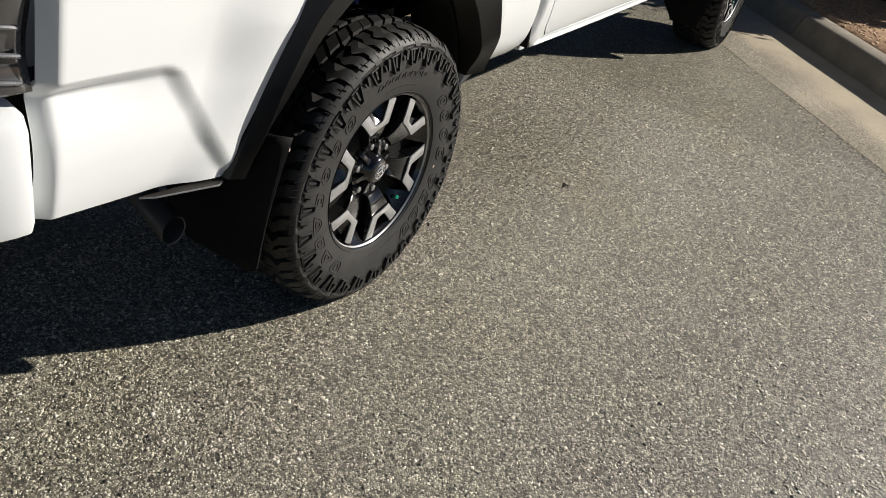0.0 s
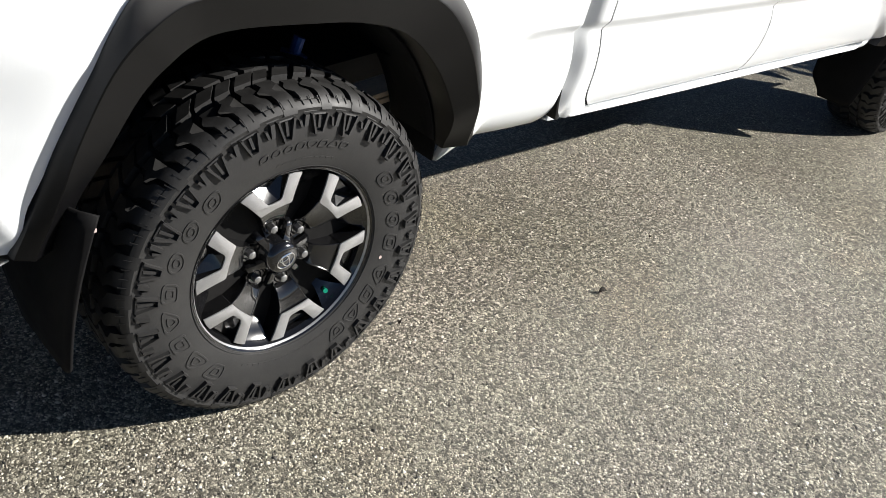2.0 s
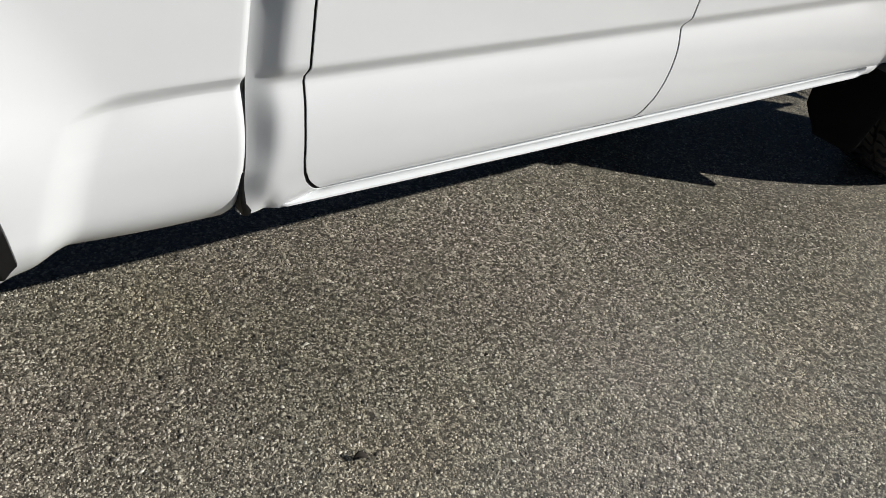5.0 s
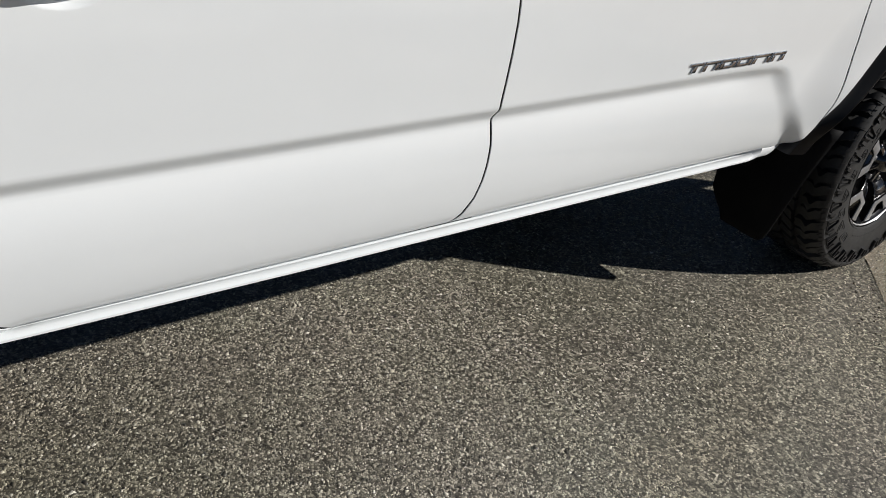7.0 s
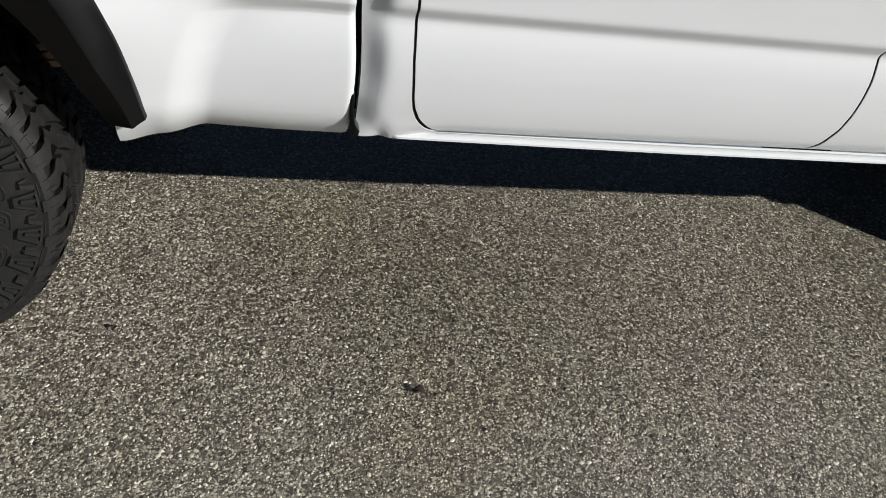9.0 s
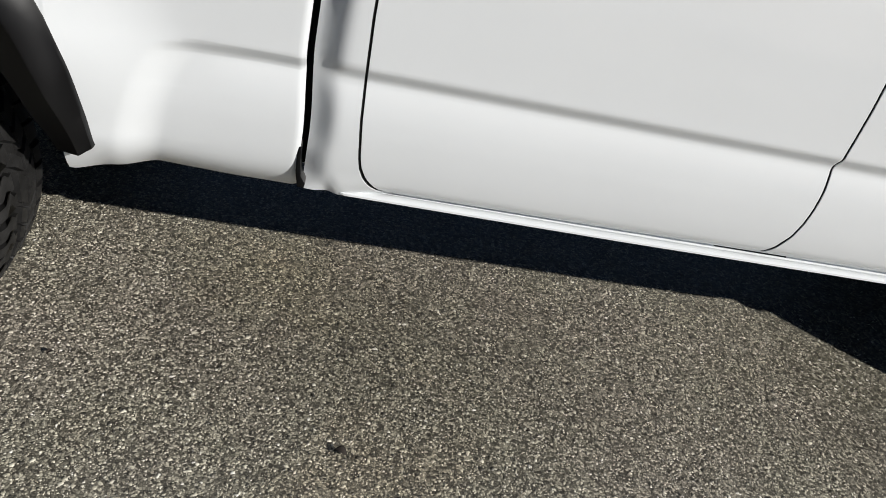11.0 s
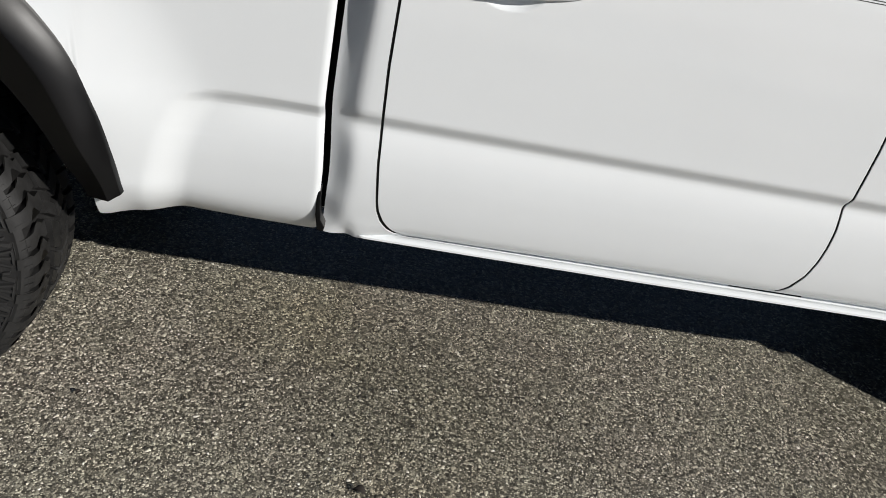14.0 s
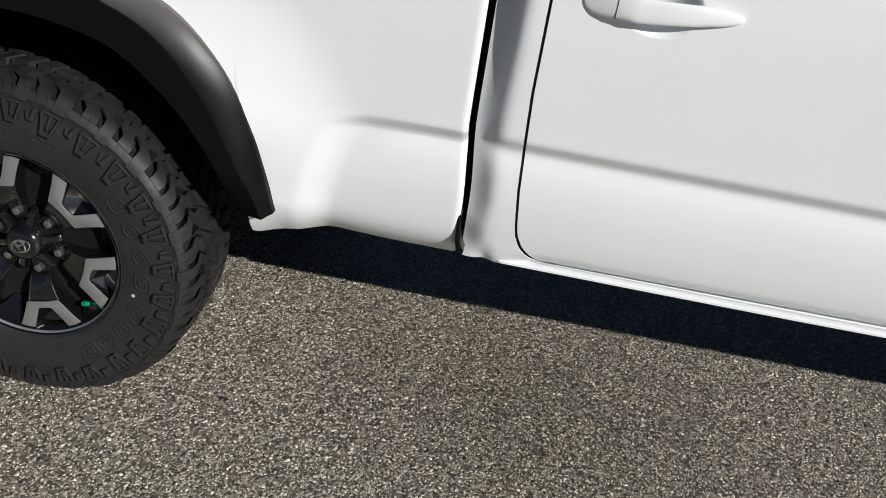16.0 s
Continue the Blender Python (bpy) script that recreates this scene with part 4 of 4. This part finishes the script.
def lathe(profile, n=96):
    rows = [[at_angle(r, 360 * i / n, y) for r, y in profile] for i in range(n)]
    rows.append(rows[0])
    bm = sheet(rows)
    bmesh.ops.remove_doubles(bm, verts=bm.verts, dist=1e-5)
    bmesh.ops.recalc_face_normals(bm, faces=bm.faces)
    return bm


def lug_block(bm, section, a0, a1, lean=0.0, shrink=0.0, kink=0.0):
    """A block of the tyre: a section in (r, y) drawn round the axle between two angles; lean turns it with y, kink bends its two sides."""
    ends = []
    for a, sgn in ((a0, 1), (a1, -1)):
        ends.append([bm.verts.new(at_angle(r, a + lean * y + kink * (smooth(0.030, 0.046, y) - smooth(0.052, 0.066, y)) + sgn * (shrink if top else 0), y)) for r, y, top in section])
    n = len(section)
    bm.faces.new(ends[0])
    bm.faces.new(ends[1][::-1])
    for i in range(n):
        j = (i + 1) % n
        bm.faces.new((ends[0][i], ends[1][i], ends[1][j], ends[0][j]))


def sidewall_y(r):
    return along([(0.214, 0.030), (0.222, 0.012), (0.235, 0.008), (0.262, 0.004), (0.295, 0.001), (0.32, 0.002), (0.345, 0.006), (0.36, 0.011)], r)


def raised(bm, r0, r1, a0, a1, h, lean=0.0, taper=0.25):
    """A raised bar on the sidewall between two radii and two angles."""
    n = max(2, int(abs(a1 - a0) / 3) + 1)
    for k in range(n):
        b0, b1 = a0 + (a1 - a0) * k / n, a0 + (a1 - a0) * (k + 1) / n
        low, top = [], []
        for r, a in ((r0, b0), (r0, b1), (r1, b1 + lean), (r1, b0 + lean)):
            low.append(bm.verts.new(at_angle(r, a, sidewall_y(r) + 0.001)))
            rr = r + (0.0008 if r == r0 else -0.0008)
            top.append(bm.verts.new(at_angle(rr, a, sidewall_y(r) - h)))
        bm.faces.new(top)
        for i in range(4):
            j = (i + 1) % 4
            bm.faces.new((low[i], low[j], top[j], top[i]))


def shoulder_y(r):
    return along([(0.354, 0.0012), (0.364, 0.0045), (0.3745, 0.0115), (0.3828, 0.0215)], r)


def raised_rib(bm, a, r0, r1, w):
    """A fine rib across the shoulder."""
    q = [(r0, a), (r0, a + w), (r1, a + w + 0.4), (r1, a + 0.4)]
    low = [bm.verts.new(at_angle(r, b, shoulder_y(r) + 0.001)) for r, b in q]
    top = [bm.verts.new(at_angle(r + 0.0006, b, shoulder_y(r) - 0.0011)) for r, b in q]
    bm.faces.new(top)
    for i in range(4):
        j = (i + 1) % 4
        bm.faces.new((low[i], low[j], top[j], top[i]))


def tyre_mesh():
    carcass = lathe([(0.212, 0.034), (0.218, 0.020), (0.2225, 0.012), (0.235, 0.008), (0.262, 0.004), (0.295, 0.001), (0.32, 0.002), (0.345, 0.006), (0.352, 0.0045), (0.359, 0.0034), (0.366, 0.0068), (0.3725, 0.0135), (0.3735, 0.022), (0.372, 0.036), (0.372, 0.05), (0.373, 0.075),
                     (0.379, 0.13), (0.377, 0.215), (0.372, 0.243), (0.36, 0.254), (0.32, 0.263), (0.25, 0.262), (0.22, 0.25), (0.212, 0.23)], 120)
    bm = bmesh.new()
    rng = random.Random(4)
    n = 27
    step = 360 / n
    for i in range(n):
        a = i * step + rng.uniform(-0.5, 0.5)
        long = i % 2
        out = [(0.374, 0.088 if long else 0.080, 0), (0.3925, 0.086 if long else 0.078, 1), (0.3925, 0.066, 1), (0.3920, 0.052, 1), (0.3905, 0.046, 1), (0.3880, 0.033, 1), (0.3828, 0.0215, 1), (0.3745, 0.0115, 1), (0.3640, 0.0045, 1), (0.3540, 0.0012, 1), (0.3545, 0.006, 0), (0.37, 0.03, 0)]
        w = step * (0.86 if long else 0.80)
        cut = 0.52 if long else 0.46
        for f0, f1, kink in ((0.0, cut - 0.065, 2.9), (cut + 0.065, 1.0, 1.9)):
            dr = rng.uniform(-0.0009, 0.0005) - (0.0030 if kink < 2 else 0.0)
            inset = 0.0026 if kink < 2 else 0.0
            lug_block(bm, [(r + dr * top, y + inset * (y < 0.02), top) for r, y, top in out], a + w * f0, a + w * f1, 18, 0.16, kink)
        inn = [(r, 0.265 - y, top) for r, y, top in out][::-1]
        lug_block(bm, inn, a + 5, a + 5 + step * 0.40, -30, 0.2)
        lug_block(bm, inn, a + 5 + step * 0.5, a + 5 + step * 0.9, -30, 0.2)
        for y0, y1, off, lean in ((0.094, 0.132, 4.5, -110), (0.138, 0.178, 10.6, 95)):
            turned = rng.uniform(-14, 14)
            for f0, f1, dy in ((0.0, 0.43, 0.0), (0.53, 0.90, rng.uniform(-0.004, 0.004))):
                rise = rng.uniform(-0.0006, 0.0004)
                sec = [(0.374, y0 + dy, 0), (0.3935 + rise, y0 + 0.002 + dy, 1), (0.3940 + rise, (y0 + y1) / 2 + dy, 1), (0.3938 + rise, y1 - 0.002 + dy, 1), (0.374, y1 + dy, 0)]
                lug_block(bm, sec, a + off - lean * 0.11 + step * f0, a + off - lean * 0.11 + step * f1, lean + turned, 0.25)
        # sidewall biters: a tapered open frame with a stud in it, then a short wedge
        c = a + step * 0.08
        foot = 0.300 if long else 0.305
        raised(bm, foot, 0.347, c + 1.7, c + 2.5, 0.0095, -1.5)
        raised(bm, foot, 0.347, c + 4.7, c + 5.5, 0.0095, 1.5)
        raised(bm, foot - 0.003, foot + 0.0030, c + 1.7, c + 5.5, 0.0095)
        raised(bm, foot + 0.010, 0.343, c + 3.1, c + 4.1, 0.0060, 0.0)
        raised(bm, 0.343, 0.3475, c + 0.2, c + 7.0, 0.0050)
        raised(bm, 0.318 if long else 0.323, 0.348, c + 8.7, c + 10.2, 0.0090, -0.7)
        raised(bm, 0.318 if long else 0.323, 0.3375, c + 10.4, c + 11.3, 0.0070, 0.5)
        # short moulded sipes on the shoulder
        for k in range(4):
            b = a + step * (0.10 + 0.23 * k) + rng.uniform(-0.3, 0.3)
            raised_rib(bm, b, 0.366, 0.379, 0.25)
    for i in range(120):
        raised(bm, 0.3495, 0.3515, i * 3, i * 3 + 3, 0.0022)
        raised(bm, 0.2245, 0.2265, i * 3, i * 3 + 3, 0.0020)
    bmesh.ops.recalc_face_normals(bm, faces=bm.faces)
    bm = join(carcass, bm)
    for v in bm.verts:
        r = math.hypot(v.co.x, v.co.z)
        if r > 0.30:         # worn: the tread stands lower than new
            q = (0.30 + (r - 0.30) * 0.912) / r
            v.co.x, v.co.z = v.co.x * q, v.co.z * q
        # the tread flattens on the ground
        if v.co.z < -HUB_Z + 0.001:
            v.co.z = -HUB_Z + 0.001
    return bm


def letter_mesh():
    """Plain raised outlines in the places of the moulded sidewall writing."""
    bm = bmesh.new()

    def outline(a, w, r0, r1, t, k=0.55, pinch=0.0):
        """A rounded ring with a slant, of w degrees by r0 to r1, its ridge t wide."""
        n, mid, half = 20, (r0 + r1) / 2, (r1 - r0) / 2
        rings = []
        for grow, h in ((0.0, -0.001), (0.15, 0.0018), (0.85, 0.0018), (1.0, -0.001)):
            ring = []
            for q in np.linspace(0, 2 * math.pi, n, endpoint=False):
                c, s = math.cos(q), math.sin(q)
                cc, ss = math.copysign(abs(c) ** k, c), math.copysign(abs(s) ** k, s)
                rr = mid + ss * (half - t * grow)
                aa = a + cc * (w / 2 - math.degrees(t * grow / mid)) * (1 + pinch * ss) - ss * w * 0.10
                ring.append(bm.verts.new(at_angle(rr, aa, sidewall_y(rr) - h)))
            rings.append(ring)
        for p, q in zip(rings, rings[1:]):
            for i in range(n):
                j = (i + 1) % n
                bm.faces.new((p[i], p[j], q[j], q[i]))

    forms = ((0.75, 0.0), (0.9, 0.0), (0.95, 0.05), (0.5, 0.0), (0.6, 0.5), (0.45, -0.1), (0.6, -0.55), (0.5, 0.2))
    for a, (k, pinch) in zip((34, 21.5, 8.5, -4.5, -22, -34, -46, -57), forms):
        outline(a, 9.4, 0.254, 0.293, 0.0046, k, pinch)
        outline(a, 4.0, 0.264, 0.283, 0.0030, k, pinch)
    for a, (k, pinch) in zip(range(232, 120, -14), forms[::-1]):
        outline(a, 9.6, 0.254, 0.293, 0.0046, k, pinch)
        outline(a, 4.2, 0.264, 0.283, 0.0030, k, pinch)
    for i in range(8):
        outline(108 - 5.6 * i, 4.6, 0.268, 0.286, 0.0042, forms[i][0], forms[i][1])
    for k in range(16):
        raised(bm, 0.247, 0.253, 246 + 3.4 * k, 246 + 3.4 * k + 2.2, 0.0008)
    for k in range(10):
        raised(bm, 0.2435, 0.2485, 70 + 3.4 * k, 70 + 3.4 * k + 2.2, 0.0008)
    bmesh.ops.recalc_face_normals(bm, faces=bm.faces)
    return bm


SLOT = 14.8      # the first slot's angle; slots and nuts follow every 60 degrees


def polar(pts, turn):
    return [(r * math.cos(radians(a + turn)), r * math.sin(radians(a + turn))) for r, a in pts]


def rim_parts(wheel):
    part("rim", lathe([(0.2225, 0.030), (0.2235, 0.016), (0.221, 0.0125), (0.2165, 0.015), (0.213, 0.022), (0.206, 0.030), (0.204, 0.060), (0.196, 0.12), (0.190, 0.20), (0.205, 0.245)], 96), gloss_black, wheel, "gloss black alloy rim")
    part("rim_lip", lathe([(0.2165, 0.0148), (0.2155, 0.0165), (0.2140, 0.0178), (0.2134, 0.0195), (0.2165, 0.0175)], 96), machined, wheel, "bright machined rim edge")
    part("rim_disc", lathe([(0.0, 0.070), (0.06, 0.068), (0.10, 0.066), (0.20, 0.062), (0.205, 0.078), (0.1, 0.088), (0.0, 0.088)], 72), under, wheel)
    for k in range(6):
        turn = SLOT + 30 + 60 * k
        # machined bracket: two prongs joined by a band
        half = [(0.2070, 20.3), (0.1890, 18.9), (0.1650, 17.1), (0.1440, 15.4), (0.1415, 14.4), (0.1400, 9.5), (0.1395, 4.0)]
        notch = [(0.2075, 11.4), (0.1600, 6.3), (0.1560, 5.0), (0.1545, 2.6), (0.1545, 0.0)]
        poly = half + [(r, -a) for r, a in half[::-1]] + [(0.2085, -15.8)] + [(r, -a) for r, a in notch] + [(r, a) for r, a in notch[-2::-1]] + [(0.2085, 15.8)]
        part("spoke_face", prism(polar(poly, turn), 0.0205, 0.0236, 0.0010), machined, wheel, "brushed machined spoke face")
        bm = prism(polar(poly, turn), 0.0238, 0.066)
        # black arm from the bracket to the hub: it slopes down to the nut's seat, its edges raised
        ARM = ((0.1420, 14.8, 0.0262), (0.128, 14.6, 0.0290), (0.112, 14.6, 0.0340), (0.097, 14.9, 0.0405), (0.088, 15.4, 0.0475), (0.083, 15.8, 0.0580), (0.070, 17.2, 0.0605), (0.050, 20.0, 0.0600))
        core = bmesh.new()
        ring = [[core.verts.new(at_angle(r, turn + b, y)) for b, y in ((-wd, 0.068), (-wd * 0.97, yy + 0.0020), (-wd * 0.92, yy), (-wd * 0.5, yy + 0.0010), (0, yy + 0.0018), (wd * 0.5, yy + 0.0010), (wd * 0.92, yy), (wd * 0.97, yy + 0.0020), (wd, 0.068))] for r, wd, yy in ARM]
        for p, q in zip(ring, ring[1:]):
            for c in range(8):
                core.faces.new((p[c], p[c + 1], q[c + 1], q[c]))
        bmesh.ops.recalc_face_normals(core, faces=core.faces)
        if sum(f.normal.y for f in core.faces) > 0:
            bmesh.ops.reverse_faces(core, faces=core.faces)
        # faceted floor of the pocket between the prongs
        wedge = bmesh.new()
        w = [wedge.verts.new(p) for p in (at_angle(0.1555, turn + 5.2, 0.026), at_angle(0.1555, turn - 5.2, 0.026), at_angle(0.2060, turn - 11.4, 0.044), at_angle(0.2060, turn + 11.4, 0.044), at_angle(0.176, turn - 2.0, 0.047))]
        for tri in ((0, 1, 4), (1, 2, 4), (2, 3, 4), (3, 0, 4)):
            wedge.faces.new([w[i] for i in tri])
        bmesh.ops.recalc_face_normals(wedge, faces=wedge.faces)
        rims = [tube([at_angle(r, turn + s * wd * 0.955, yy + 0.0012) for r, wd, yy in ARM[:6]], 0.0021, 10) for s in (-1, 1)]
        part("spoke", join(bm, core, wedge, *rims), gloss_black, wheel, "", 25)
        # ramp at the slot's mouth, narrowing inwards
        web = sheet([[at_angle(r, turn + 30 + a, y) for a in (-wd, -wd * 0.9, 0, wd * 0.9, wd)] for r, wd, y in ((0.2075, 9.6, 0.0285), (0.2045, 9.0, 0.0330), (0.186, 6.4, 0.0440), (0.168, 3.6, 0.0560), (0.160, 3.0, 0.0650))])
        part("rim_web", web, gloss_black, wheel)
        # rib of the hub between two nuts
        rib = sheet([[at_angle(r, turn + 30 + math.degrees(c * hw / r), y + (0.012 if abs(c) == 1 else 0.001 if c else 0)) for c in (-1, -0.72, 0, 0.72, 1)] for r, hw, y in ((0.034, 0.0185, 0.033), (0.041, 0.0125, 0.0385), (0.052, 0.0090, 0.0425), (0.066, 0.0085, 0.0445), (0.076, 0.0090, 0.0470), (0.080, 0.0085, 0.0520), (0.083, 0.0080, 0.0660))])
        part("hub_rib", rib, gloss_black, wheel, "", 50)
        seat = Matrix.Translation(at_angle(0.0690, turn, 0.0)) @ pose(0, 0, 0, 90, 0, 0)
        cup = lathe([(0.0170, 0.0660), (0.0168, 0.0585), (0.0162, 0.0575), (0.0152, 0.0575), (0.0146, 0.0590), (0.0136, 0.0640)], 28)
        cup.transform(Matrix.Translation(at_angle(0.0690, turn, 0.0)))
        part("nut_seat", cup, under, wheel)
        nut = bmesh.new()
        bmesh.ops.create_cone(nut, cap_ends=True, segments=6, radius1=0.0098, radius2=0.0090, depth=0.020, matrix=Matrix.Translation((0, 0, -0.0555)))
        dome = bmesh.new()
        bmesh.ops.create_uvsphere(dome, u_segments=12, v_segments=6, radius=0.0085, matrix=Matrix.Translation((0, 0, -0.0460)) @ Matrix.Diagonal((1, 1, 0.22, 1)))
        both = join(nut, dome)
        both.transform(seat)
        bmesh.ops.recalc_face_normals(both, faces=both.faces)
        part("lug_nut", both, nut_steel, wheel, "dull chrome lug nut")
    part("centre_cap", lathe([(0.0, 0.0215), (0.020, 0.022), (0.030, 0.0245), (0.036, 0.029), (0.041, 0.040), (0.048, 0.058), (0.052, 0.066)], 48), gloss_black, wheel, "gloss black centre cap")
    ring = [tube([(rx * math.cos(q) + ox, 0.0212 + 0.0008 * abs(math.cos(q)), rz * math.sin(q) + oz) for q in np.linspace(0, 2 * math.pi, 33)], 0.0016, 8, False) for rx, rz, ox, oz in ((0.0215, 0.0150, 0, 0), (0.0085, 0.0140, 0, 0), (0.0130, 0.0055, 0, 0.0072))]
    emblem = join(*ring)
    emblem.transform(Matrix.Rotation(radians(-25), 4, 'Y'))
    part("emblem", emblem, chrome, wheel, "plain chrome oval emblem")
    part("valve_cap", join(tube([at_angle(0.196, 314, 0.060), at_angle(0.181, 314.4, 0.040)], 0.0042, 12), tube([at_angle(0.184, 314.4, 0.042), at_angle(0.176, 314.6, 0.030)], 0.0056, 12)), green_plastic, wheel, "bright green tyre valve cap")


wheel = part("wheel", lathe([(0.0, 0.090), (0.14, 0.090), (0.155, 0.10), (0.155, 0.19), (0.0, 0.19)], 48), under, truck, "off-road tyre on a black and machined alloy rim")
wheel.matrix_basis = pose(0, 0, HUB_Z)
part("tyre", tyre_mesh(), rubber, wheel, "black knobbly all-terrain tyre", 30)
tagged(part("sidewall_lettering", letter_mesh(), rubber, wheel, "", 30), "plain raised shapes on the tyre sidewall", kind="stuff")
dot = bmesh.new()
bmesh.ops.create_cone(dot, cap_ends=True, segments=16, radius1=0.0042, radius2=0.0042, depth=0.001, matrix=Matrix.Translation(at_angle(0.2575, -13, 0.0042)) @ pose(0, 0, 0, 90, 0, 0))
part("paint_dot", dot, pale_mark, wheel, "small pale paint dot")
rim_parts(wheel)


def wheel_copy(m):
    c = wheel.copy()
    scene.collection.objects.link(c)
    c.parent, c.matrix_basis = truck, m
    for k in wheel.children:
        if k.name.startswith("paint_dot"):
            continue
        kc = k.copy()
        scene.collection.objects.link(kc)
        kc.parent = c


wheel_copy(pose(BASE + 0.02, 0.065, HUB_Z, 0, 0, 3))
wheel_copy(pose(0, 2 * MID_Y, HUB_Z, 0, 0, 180))
wheel_copy(pose(BASE, 2 * MID_Y, HUB_Z, 0, 0, 180))
